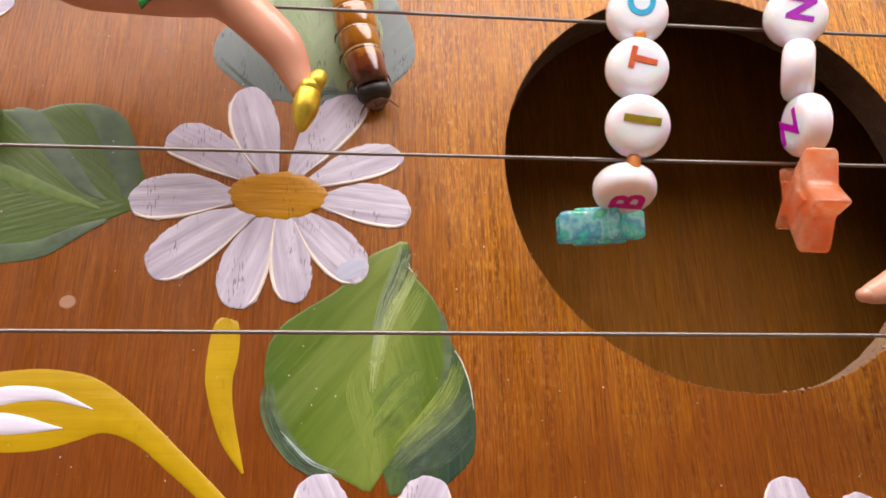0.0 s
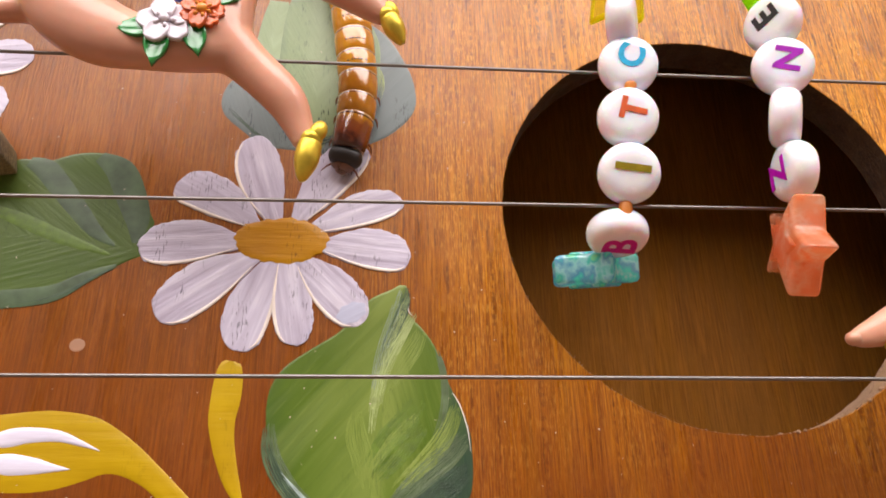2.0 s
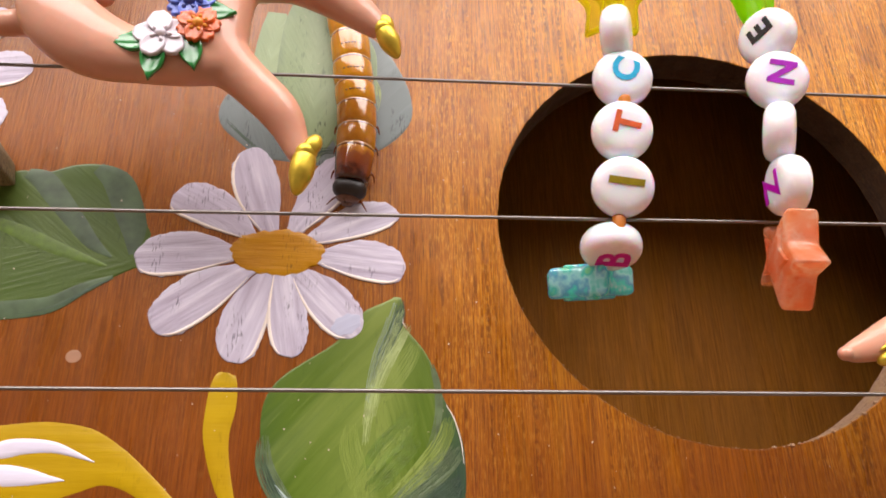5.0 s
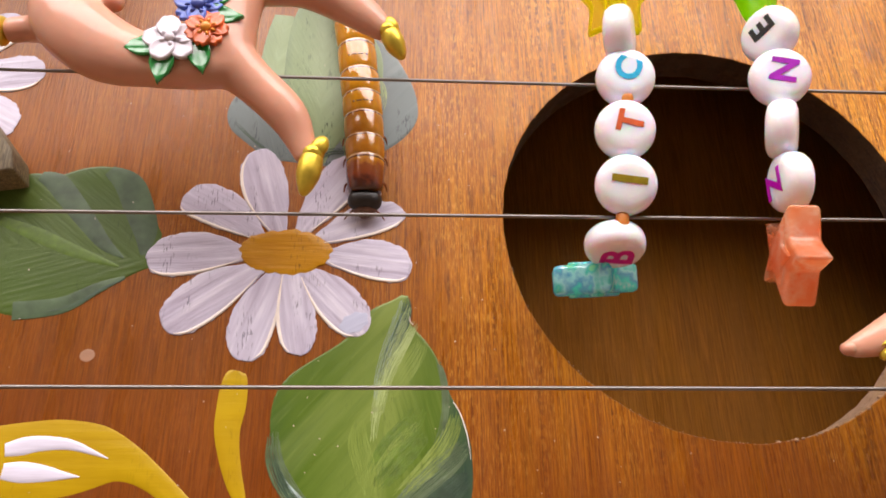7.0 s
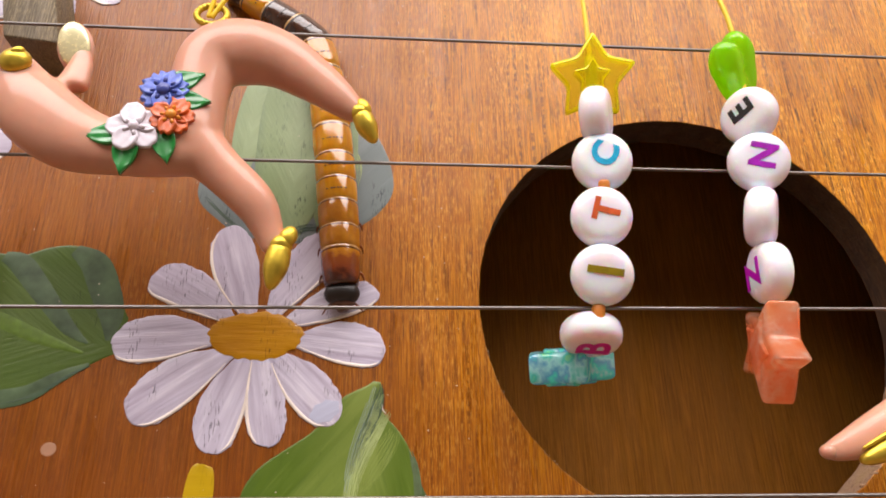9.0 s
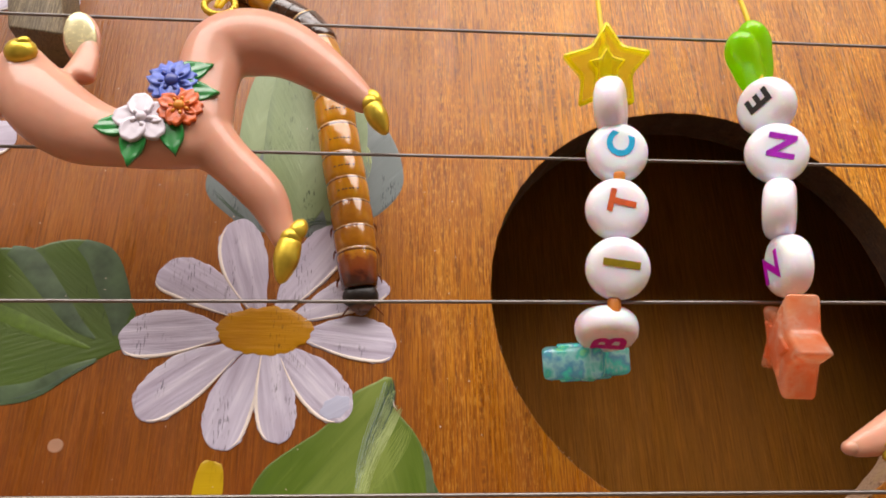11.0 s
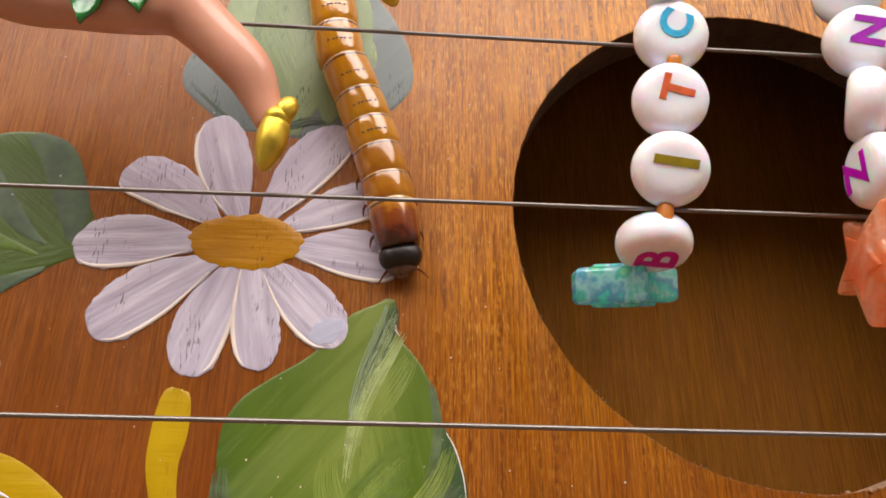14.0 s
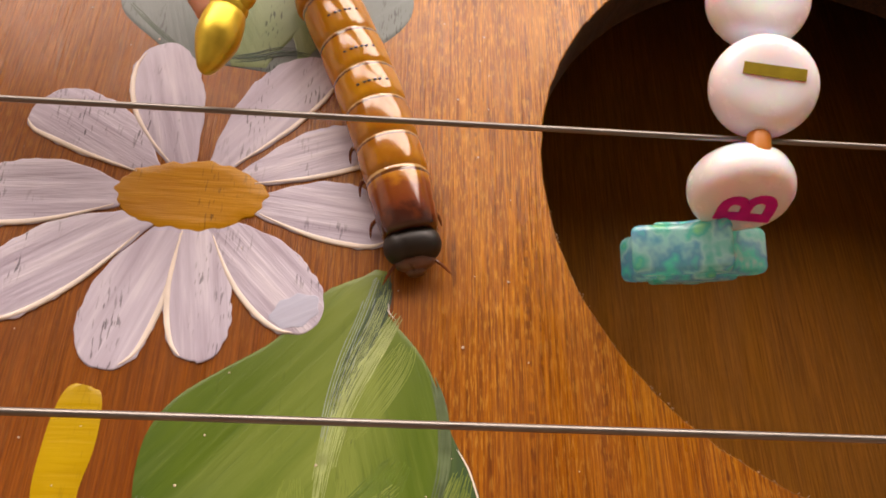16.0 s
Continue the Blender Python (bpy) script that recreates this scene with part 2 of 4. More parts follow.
LEAF_VEIN = paint("pale_vein_paint", (0.22, 0.29, 0.06), (0.17, 0.23, 0.035), (0.30, 0.37, 0.11), streak=(1, 0.08, 1))
FLECK = plain("worn_fleck", (0.36, 0.18, 0.10), 0.6)
FIBRE = plain("wood_fibre", (0.36, 0.21, 0.115), 0.85, 0.4, 900)
STEEL = plain("string_steel", (0.22, 0.20, 0.185), 0.42, metallic=1.0)
BEAD = plain("white_acrylic", (0.88, 0.865, 1.0), 0.24, 0.01, subsurface=0.7)
BEAD.node_tree.nodes["Principled BSDF"].inputs["Subsurface Scale"].default_value = 0.0025
CORD = plain("yellow_cord", (0.85, 0.60, 0.01), 0.55)
PINK = plain("salmon_glaze", (0.61, 0.29, 0.19), 0.48, 0.10, 160, coat=0.4, subsurface=0.2)
PINK.node_tree.nodes["Principled BSDF"].inputs["Coat Roughness"].default_value = 0.08
PINK.node_tree.nodes["Principled BSDF"].inputs["Specular IOR Level"].default_value = 0.35
GOLD = plain("gold_lustre", (0.66, 0.47, 0.05), 0.36, 0.2, 500, metallic=0.75)
PLASTER = plain("plaster", (0.50, 0.46, 0.41), 0.9, 0.05, 4)


# ---- mesh helpers ----
def part(name, bm, material, parent, label="", at=None, smooth=True):
    """Links a bmesh as one mesh object under a thing or a part."""
    mesh = bpy.data.meshes.new(name)
    bmesh.ops.recalc_face_normals(bm, faces=bm.faces)
    bm.to_mesh(mesh)
    bm.free()
    for m in material if isinstance(material, (list, tuple)) else [material]:
        mesh.materials.append(m)
    if smooth:
        mesh.shade_smooth()
    ob = new(name, mesh)
    ob.parent = parent
    if at is not None:
        ob.matrix_basis = at
    return tagged(ob, label) if label else ob


def thing(name, label, category, at, group="", kind=""):
    ob = new(name)
    ob.empty_display_size = 0.01
    ob.matrix_world = at
    return tagged(ob, label, category, group, kind)


def place(x, y, z, rx=0, ry=0, rz=0):
    """A pose in board space, in millimetres and degrees."""
    return pose(x * MM, y * MM, z * MM, rx, ry, rz)


def slab(x0, x1, y0, y1, z0, z1, bevel=0.0):
    bm = bmesh.new()
    bmesh.ops.create_cube(bm, size=1)
    bmesh.ops.scale(bm, vec=(x1 - x0, y1 - y0, z1 - z0), verts=bm.verts)
    bmesh.ops.translate(bm, vec=((x0 + x1) / 2, (y0 + y1) / 2, (z0 + z1) / 2), verts=bm.verts)
    if bevel:
        bmesh.ops.bevel(bm, geom=bm.edges[:], offset=bevel, segments=2, affect="EDGES", profile=0.5)
    return bm


def patch(outline, thick, dome=0.0, rings=4, centre=None):
    """A thin layer of paint: outline in mm (x, y), swelling towards its middle, with a soft edge."""
    bm = bmesh.new()
    pts = [Vector((x, y, 0)) for x, y in outline]
    mid = Vector((*centre, 0)) if centre else sum(pts, Vector()) / len(pts)
    loops = []
    for k, (f, h) in enumerate([(1.0, 0.0), (0.99, 0.75), (0.965, 1.0)] + [(0.965 * (1 - (j + 1) / rings), 1.0) for j in range(rings - 1)]):
        z = thick * h + dome * (1 - f * f)
        loops.append([bm.verts.new(((mid + (p - mid) * f) + Vector((0, 0, z))) * MM) for p in pts])
    top = bm.verts.new((mid + Vector((0, 0, thick + dome))) * MM)
    n = len(pts)
    for a, b in zip(loops, loops[1:]):
        for i in range(n):
            bm.faces.new((a[i], a[(i + 1) % n], b[(i + 1) % n], b[i]))
    for i in range(n):
        bm.faces.new((loops[-1][i], loops[-1][(i + 1) % n], top))
    return bm


def spread(values, s):
    """Smooth interpolation of evenly spaced values at s from 0 to 1."""
    k = s * (len(values) - 1)
    i = min(int(k), len(values) - 2)
    f = k - i
    p = [values[max(0, min(len(values) - 1, j))] for j in (i - 1, i, i + 1, i + 2)]
    return 0.5 * (2 * p[1] + (p[2] - p[0]) * f + (2 * p[0] - 5 * p[1] + 4 * p[2] - p[3]) * f * f + (3 * p[1] - p[0] - 3 * p[2] + p[3]) * f ** 3)


def ribbon(points, widths, thick, steps=40):
    """A brushed line of paint through points (mm), of changing width."""
    left, right = [], []
    for k in range(steps + 1):
        s = k / steps
        p = Vector([spread([q[i] for q in points], s) for i in (0, 1)])
        a = Vector([spread([q[i] for q in points], max(0, s - 0.01)) for i in (0, 1)])
        b = Vector([spread([q[i] for q in points], min(1, s + 0.01)) for i in (0, 1)])
        d = (b - a).normalized()
        w = max(0.05, spread(widths, s)) / 2
        left.append((p.x - d.y * w, p.y + d.x * w))
        right.append((p.x + d.y * w, p.y - d.x * w))
    bm = bmesh.new()
    rows = []
    for (lx, ly), (rx, ry) in zip(left, right):
        row = []
        for f, z in ((0, 0.0), (0.06, thick), (0.35, thick * 1.25), (0.65, thick * 1.25), (0.94, thick), (1, 0.0)):
            row.append(bm.verts.new(((lx + (rx - lx) * f) * MM, (ly + (ry - ly) * f) * MM, z * MM)))
        rows.append(row)
    for a, b in zip(rows, rows[1:]):
        for i in range(5):
            bm.faces.new((a[i], a[i + 1], b[i + 1], b[i]))
    return bm


def tube(points, radii, sides=14, steps=40, flat=1.0, material=0, bm=None):
    """A limb through points (mm) with changing radius; flat scales its depth. Rounded ends."""
    bm = bm or bmesh.new()
    curve = [Vector([spread([q[i] for q in points], k / steps) for i in range(3)]) for k in range(steps + 1)]
    rings = []
    for k, p in enumerate(curve):
        d = (curve[min(steps, k + 1)] - curve[max(0, k - 1)]).normalized()
        u = d.cross(Vector((0, 0, 1)))
        u = u.normalized() if u.length > 0.15 else Vector((1, 0, 0))
        v = u.cross(d).normalized()
        s = k / steps
        r = spread(radii, s)
        end = min(s, 1 - s) * steps / 2.5
        if end < 1:
            r *= math.sqrt(max(0.02, 1 - (1 - end) ** 2))
        rings.append([bm.verts.new((p + (u * math.cos(a) + v * flat * math.sin(a)) * r) * MM) for a in (2 * math.pi * j / sides for j in range(sides))])
    for a, b in zip(rings, rings[1:]):
        for i in range(sides):
            bm.faces.new((a[i], a[(i + 1) % sides], b[(i + 1) % sides], b[i])).material_index = material
    for ring in (rings[0], rings[-1]):
        bm.faces.new(ring).material_index = material
    return bm


def lathe(profile, sides=32, bm=None):
    """A turned body about z from (radius, height) in mm; ends on the axis close it."""
    bm = bm or bmesh.new()
    rings = [[bm.verts.new((r * MM * math.cos(a), r * MM * math.sin(a), z * MM)) for a in (2 * math.pi * j / sides for j in range(sides))] for r, z in profile]
    for a, b in zip(rings, rings[1:]):
        for i in range(sides):
            bm.faces.new((a[i], a[(i + 1) % sides], b[(i + 1) % sides], b[i]))
    bm.faces.new(rings[0])
    bm.faces.new(rings[-1])
    return bm


def prism(outline, depth, bevel):
    """A flat piece cut to an outline (mm) with rounded edges, lying about z = 0."""
    bm = bmesh.new()
    face = bm.faces.new([bm.verts.new((x * MM, y * MM, -depth / 2 * MM)) for x, y in outline])
    out = bmesh.ops.extrude_face_region(bm, geom=[face])
    bmesh.ops.translate(bm, vec=(0, 0, depth * MM), verts=[v for v in out["geom"] if isinstance(v, bmesh.types.BMVert)])
    bmesh.ops.bevel(bm, geom=bm.edges[:], offset=bevel * MM, segments=3, affect="EDGES", profile=0.5)
    return bm


def blob(bm, centre, radii, turn=(0, 0, 0), material=0, segs=14):
    """A rounded lump (mm)."""
    m = place(*centre) @ pose(0, 0, 0, *turn) @ Matrix.Diagonal((*[r * MM for r in radii], 1))
    rows = max(6, segs * 2 // 3)
    rings = [[bm.verts.new(m @ Vector((math.sin(p) * math.cos(a), math.sin(p) * math.sin(a), math.cos(p)))) for a in (2 * math.pi * j / segs for j in range(segs))]
             for p in (math.pi * (k + 0.15) / (rows + 0.3) for k in range(rows + 1))]
    for a, b in zip(rings, rings[1:]):
        for i in range(segs):
            bm.faces.new((a[i], a[(i + 1) % segs], b[(i + 1) % segs], b[i])).material_index = material
    for ring in (rings[0], rings[-1]):
        bm.faces.new(ring).material_index = material


# ---- room ----
def room():
    def block(name, label, x0, x1, y0, y1, z0, z1, material):
        bm = slab(x0, x1, y0, y1, z0, z1)
        ob = part(name, bm, material, None, smooth=False)
        tagged(ob, label, "room", kind="structure")
    floor_wood = wood("floor_boards", (0.10, 0.05, 0.02), (0.18, 0.09, 0.04), (0.26, 0.14, 0.07), 0.4)
    block("floor", "plain wooden floor", -2.0, 2.0, -3.0, 0.35, -0.05, 0.0, floor_wood)
    block("wall_north", "plain plastered wall", -2.0, 2.0, 0.35, 0.45, 0.0, 2.6, PLASTER)
    block("wall_south", "plain plastered wall", -2.0, 2.0, -3.1, -3.0, 0.0, 2.6, PLASTER)
    block("wall_west", "plain plastered wall", -2.1, -2.0, -3.1, 0.45, 0.0, 2.6, PLASTER)
    block("wall_east", "plain plastered wall", 2.0, 2.1, -3.1, 0.45, 0.0, 2.6, PLASTER)
    block("ledge", "plain dark wooden ledge", -2.0, 2.0, -0.16, 0.35, 0.80, 0.9073, floor_wood)
    sx, sy, hx, hy = SKYLIGHT[0], SKYLIGHT[1], SKY_WIDE / 2, SKY_DEEP / 2
    bm = bmesh.new()
    for x0, x1, y0, y1 in ((-2.1, 2.1, -3.1, sy - hy), (-2.1, 2.1, sy + hy, 0.45), (-2.1, sx - hx, sy - hy, sy + hy), (sx + hx, 2.1, sy - hy, sy + hy)):
        piece = slab(x0, x1, y0, y1, 2.5, 2.6)
        mesh = bpy.data.meshes.new("piece")
        piece.to_mesh(mesh)
        piece.free()
        bm.from_mesh(mesh)
        bpy.data.meshes.remove(mesh)
    tagged(part("ceiling", bm, PLASTER, None, smooth=False), "plain ceiling with a roof window", "room", kind="structure")


room()

# ---- the painted string instrument ----
HOLE = 29.3
X0, X1, Y0, Y1 = -165.0, 120.0, -88.0, 120.0
zither.empty_display_size = 0.01
zither.matrix_world = BOARD
tagged(zither, "varnished wooden zither with painted flowers and a round sound hole", "instrument")


def board_with_hole():
    bm = bmesh.new()
    n = 128
    angles = [2 * math.pi * i / n for i in range(n)]
    rng = random.Random(5)
    rough = [rng.uniform(-0.07, 0.07) for _ in angles]

    def rim(r):
        return [((r + q) * math.cos(a), (r + q) * math.sin(a)) for a, q in zip(angles, rough)]

    def edge(a):
        c, s = math.cos(a), math.sin(a)
        k = min((X1 if c > 0 else X0) / c if abs(c) > 1e-6 else 1e9, (Y1 if s > 0 else Y0) / s if abs(s) > 1e-6 else 1e9)
        return (c * k, s * k)
    outer = [edge(a) for a in angles]
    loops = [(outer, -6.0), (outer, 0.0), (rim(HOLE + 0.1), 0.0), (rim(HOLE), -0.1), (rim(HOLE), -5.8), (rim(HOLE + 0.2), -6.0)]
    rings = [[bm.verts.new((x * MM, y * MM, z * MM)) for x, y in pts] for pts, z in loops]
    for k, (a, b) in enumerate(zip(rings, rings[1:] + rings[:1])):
        # pale torn arc low on one side; elsewhere the tone with shade painted in
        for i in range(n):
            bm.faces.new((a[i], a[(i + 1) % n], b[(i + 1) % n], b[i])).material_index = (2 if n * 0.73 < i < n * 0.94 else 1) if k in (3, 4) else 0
    return bm


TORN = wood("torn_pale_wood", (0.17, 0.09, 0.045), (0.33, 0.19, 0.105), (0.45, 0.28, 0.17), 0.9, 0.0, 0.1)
part("soundboard", board_with_hole(), [WOOD, RAW_SHADED, TORN], zither, smooth=False)


def rim_fibres():
    """Torn fibres left along the sawn edge."""
    rng = random.Random(11)
    bm = bmesh.new()
    for _ in range(420):
        a = rng.uniform(0, 2 * math.pi)
        torn = math.sin(a) < -0.15 and math.cos(a) > 0.1  # the lower edge on one side is badly torn
        if not torn and rng.random() < 0.72:
            continue
        r = HOLE + rng.uniform(-0.12, 0.10)
        size = rng.uniform(0.10, 0.34) if torn else rng.uniform(0.04, 0.12)
        blob(bm, (r * math.cos(a), r * math.sin(a), rng.uniform(-0.5, 0.12) if torn else 0.0), (size, size * rng.uniform(0.5, 0.9), size * rng.uniform(0.4, 0.8)), (rng.uniform(-40, 40), rng.uniform(-40, 40), math.degrees(a) + 90), 0, 6)
    for _ in range(150):
        a = rng.uniform(math.pi * 1.05, 2 * math.pi)
        long = 0.2 + 0.5 * (math.cos(a) > 0.1) * rng.random()
        p = Vector((HOLE * math.cos(a), HOLE * math.sin(a), rng.uniform(-0.6, 0.02)))
        q = p + Vector((rng.uniform(-long, long), rng.uniform(-long, long), rng.uniform(0.0, 0.2)))
        tube([tuple(p), tuple((p + q) / 2 + Vector((0, 0, 0.06))), tuple(q)], [0.05, 0.04, 0.015], 4, 4, bm=bm)
    return bm


part("hole_edge", rim_fibres(), FIBRE, zither, "torn pale fibres along the sawn hole edge")
part("back_panel", slab(X0 * MM, X1 * MM, Y0 * MM, Y1 * MM, -0.030, -0.026), INNER, zither, smooth=False)
for x0, x1, y0, y1 in ((X0, X1, Y0, Y0 + 5), (X0, X1, Y1 - 5, Y1), (X0, X0 + 5, Y0 + 5, Y1 - 5), (X1 - 5, X1, Y0 + 5, Y1 - 5)):
    part("side_panel", slab(x0 * MM, x1 * MM, y0 * MM, y1 * MM, -0.026, -0.006), WOOD, zither, smooth=False)

# each string: its height up the board, slope, distance off the board and slope of that, at x = -40
for y, slope, off, rise in ((50.5, 0.0, 13.0, 0.0), (32.18, -0.004, 13.0, 0.0), (12.9, -0.012, 13.05, 0.02), (-5.37, 0.005, 12.15, 0.004), (-26.05, -0.004, 14.6, 0.012)):
    ends = [(x, y + slope * (x + 40), off + rise * (x + 40)) for x in (X0 + 8, -40, 40, X1 - 8)]
    part("string", tube(ends, [0.21] * 4, 8, 30), STEEL, zither, "thin steel string")


# ---- painted flowers ----
def daisy(cx, cy, petals, disc=(5.95, 3.2), label=""):
    """A painted daisy; petals: (direction in degrees, tip distance, width, inner distance, sideways bend, bluntness)."""
    pts = [(disc[0] * math.cos(a) * (1 + 0.025 * math.sin(3 * a) + 0.02 * math.sin(11 * a) + 0.02 * math.sin(19 * a)), disc[1] * math.sin(a) * (1 + 0.035 * math.cos(5 * a) + 0.03 * math.cos(13 * a) + 0.03 * math.cos(23 * a))) for a in (2 * math.pi * i / 96 for i in range(96))]
    centre = part("painted_daisy", patch(pts, 0.16, 0.02), DISC, zither, label or "white painted daisy with an ochre centre", place(cx, cy, 0))
    for k, (angle, reach, width, inner, bend, blunt) in enumerate(petals):
        length = reach - inner
        upper, lower = [], []

        def half(s):
            swell = min(1.0, s / 0.62)
            swell = 0.24 + 0.76 * swell ** 1.35 * (2.35 - 1.35 * swell)
            return width / 2 * swell * (max(0.0, 1 - ((s - 0.62) / 0.38) ** blunt) ** 0.5 if s > 0.62 else 1.0)

        def middle(s):
            return bend * (math.sin(math.pi * min(1.0, s * 0.94)) - 0.28 * s * s)

        for i in range(61):
            s = math.sin(math.pi / 2 * i / 60)
            ragged = (0.07 * math.sin(9 * s + k) + 0.05 * math.sin(31 * s + 2 * k) + (0.05 * math.sin(67 * s + 5 * k) if s > 0.6 else 0.0)) * width / 5
            upper.append((s * length + (0.10 * math.sin(41 * s + k) if s > 0.9 else 0.0), middle(s) + half(s) + ragged))
            lower.append((s * length + (0.10 * math.sin(53 * s + 3 * k) if s > 0.9 else 0.0), middle(s) - half(s) + 0.8 * ragged))
        outline = upper + lower[::-1][1:-1]
        at = place(0, 0, 0.05 + 0.012 * (k % 3), 0, 0, angle) @ place(inner, 0, 0)
        petal = part("petal", patch(outline, 0.07, 0.02), PETAL, centre, at=at)
        side = -1 if math.cos(math.radians(angle)) > 0 else 1
        line = [(s * length, middle(s) + side * (half(s) - 0.2)) for s in (0.12, 0.3, 0.5, 0.7, 0.86, 0.95)]
        part("petal_edge", ribbon(line, [0.1, 0.26, 0.42, 0.46, 0.34, 0.08], 0.10, 24), PETAL_EDGE, petal)
    return centre


def polar(cx, cy, tip, inner, width, bend=0.0, blunt=2.4):
    dx, dy = tip[0] - cx, tip[1] - cy
    return (math.degrees(math.atan2(dy, dx)), math.hypot(dx, dy), width, inner, bend, blunt)


DC = (-57.8, -4.9)
daisy(*DC, [polar(*DC, tip, inner, width, bend, blunt) for tip, width, inner, bend, blunt in (
    ((-62.6, 10.4), 6.0, 1.8, 0.5, 2.6), ((-47.9, 9.6), 5.9, 2.4, 0.7, 2.8), ((-42.6, 1.4), 4.8, 3.4, 0.6, 2.6), ((-41.5, -6.8), 5.6, 4.2, 0.5, 3.4), ((-47.3, -15.6), 5.6, 2.6, 0.2, 2.8),
    ((-55.2, -18.6), 4.9, 1.6, 0.3, 2.8), ((-62.2, -19.2), 5.6, 1.8, -0.5, 3.4), ((-72.0, -15.1), 6.2, 3.0, -0.5, 2.8), ((-75.2, -6.1), 6.0, 4.2, -0.6, 2.8), ((-71.6, 3.2), 5.7, 3.4, -1.0, 4.2))])
smear = patch([(1.9 * math.cos(a) * (1 + 0.08 * math.sin(5 * a)), 1.25 * math.sin(a) * (1 + 0.1 * math.sin(7 * a))) for a in (math.pi * i / 16 for i in range(32))], 0.012)
part("paint_smear", smear, paint("pale_blue_paint", (0.50, 0.52, 0.66), (0.46, 0.45, 0.57), (0.70, 0.71, 0.80), pores=0.2), zither, "pale blue smear of paint", place(-48.7, -14.4, 0.155, 0, 0, 28))


def ring_daisy(cx, cy, reach, n, turn, width=6.0, disc=(5.0, 3.4)):
    daisy(cx, cy, [(turn + 360 * i / n, reach * (1 + 0.05 * math.sin(2.3 * i)), width, 4.0, 0.4 * math.sin(1.7 * i), 2.6) for i in range(n)], disc)


ring_daisy(-45.6, -52.3, 15.5, 7, 64.3)
ring_daisy(3.0, -54.0, 15.0, 9, 60)
ring_daisy(-108.0, 20.0, 15.0, 9, 10)
ring_daisy(-94.0, 58.0, 15.0, 9, 0)


def leaf(tip, base, left, right, material, label, lift=0.0, veins=()):
    """A painted leaf: half-widths (mm) on either side along its line from tip to base."""
    t, b = Vector(tip), Vector(base)
    length = (b - t).length
    angle = math.degrees(math.atan2(b.x - t.x, -(b.y - t.y)))
    n = 40
    outline = [(spread(right, i / n), -i / n * length) for i in range(n + 1)] + [(-spread(left, i / n), -i / n * length) for i in range(n, -1, -1)]
    ob = part("painted_leaf", patch(outline, 0.06, 0.01, 6), material, zither, label, place(t.x, t.y, lift, 0, 0, angle))
    for name, mat, points, widths in veins:
        part(name, ribbon(points, widths, 0.03, 30), mat, ob, at=place(0, 0, 0.055))
    return ob


def brush(parent, name, material, points, width, hairs, seed, lift=0.062, fine=0.22):
    """A brush stroke: a bundle of thin, uneven lines of paint through points (mm, board space)."""
    rng = random.Random(seed)
    bm = bmesh.new()
    for k in range(hairs):
        off = (k + 0.5) / hairs - 0.5 + rng.uniform(-0.12, 0.12) / hairs
        a, b = rng.uniform(0, 0.18), rng.uniform(0.8, 1.0)
        line = []
        for i in range(6):
            s = a + (b - a) * i / 5
            p = Vector([spread([q[c] for q in points], s) for c in (0, 1)])
            d = Vector([spread([q[c] for q in points], min(1, s + 0.02)) - spread([q[c] for q in points], max(0, s - 0.02)) for c in (0, 1)]).normalized()
            w = off * width * (0.55 + 0.45 * math.sin(math.pi * s)) + rng.uniform(-0.04, 0.04)
            line.append((p.x - d.y * w, p.y + d.x * w))
        thick = fine * rng.uniform(0.6, 1.3)
        hair = ribbon(line, [0.04, thick, thick, thick * 0.9, thick * 0.6, 0.03], 0.007 + 0.002 * (k % 4), 16)
        mesh = bpy.data.meshes.new("hair")
        hair.to_mesh(mesh)
        hair.free()
        bm.from_mesh(mesh)
        bpy.data.meshes.remove(mesh)
    return part(name, bm, material, parent, at=parent.matrix_basis.inverted() @ place(0, 0, lift))


def band(parent, material, points, widths, lift):
    return part("painted_band", ribbon(points, widths, 0.012), material, parent, at=parent.matrix_basis.inverted() @ place(0, 0, lift))


# the large leaf: a dark lobe behind, the rounded blade over it, then the brushwork
lobe = leaf((-37.2, -22.6), (-44.0, -40.0), [0.2, 3.0, 4.0, 4.0, 4.0, 4.0, 3.0, 2.0, 0.2], [0.1, 2.6, 4.5, 5.7, 6.6, 7.0, 6.2, 4.5, 0.2], LEAF_DARK, "dark green painted leaf lobe")
blade = leaf((-42.4, -10.7), (-46.5, -39.5), [0.5, 3.8, 5.2, 6.9, 9.6, 12.1, 13.3, 13.4, 12.9, 11.9, 10.4, 8.1, 0.4], [0.35, 0.85, 1.0, 1.15, 2.6, 3.9, 4.9, 5.6, 6.2, 6.65, 7.0, 7.15, 7.2, 7.1, 6.9, 6.6, 6.2, 5.6, 4.9, 4.1, 3.2, 2.4, 1.6, 1.0, 0.4], LEAF, "green painted leaf with pale veins", 0.022)
L = 0.088
brush(blade, "brush_stroke", BRUSH_DARK, [(-42.1, -11.0), (-42.3, -13.4), (-43.3, -16.2), (-44.6, -19.6), (-45.3, -22.5)], 1.6, 18, 1, L, 0.10)
brush(blade, "leaf_vein", BRUSH_BLUE, [(-42.7, -11.3), (-43.6, -14.6), (-44.7, -18.0), (-45.5, -21.6), (-46.0, -25.0)], 1.4, 6, 2, L + 0.004, 0.035)
brush(blade, "leaf_vein", BRUSH_PALE, [(-41.9, -12.0), (-42.6, -14.6), (-43.8, -17.6), (-45.0, -20.8), (-45.8, -24.6), (-46.1, -29.4)], 1.2, 10, 3, L + 0.005, 0.045)
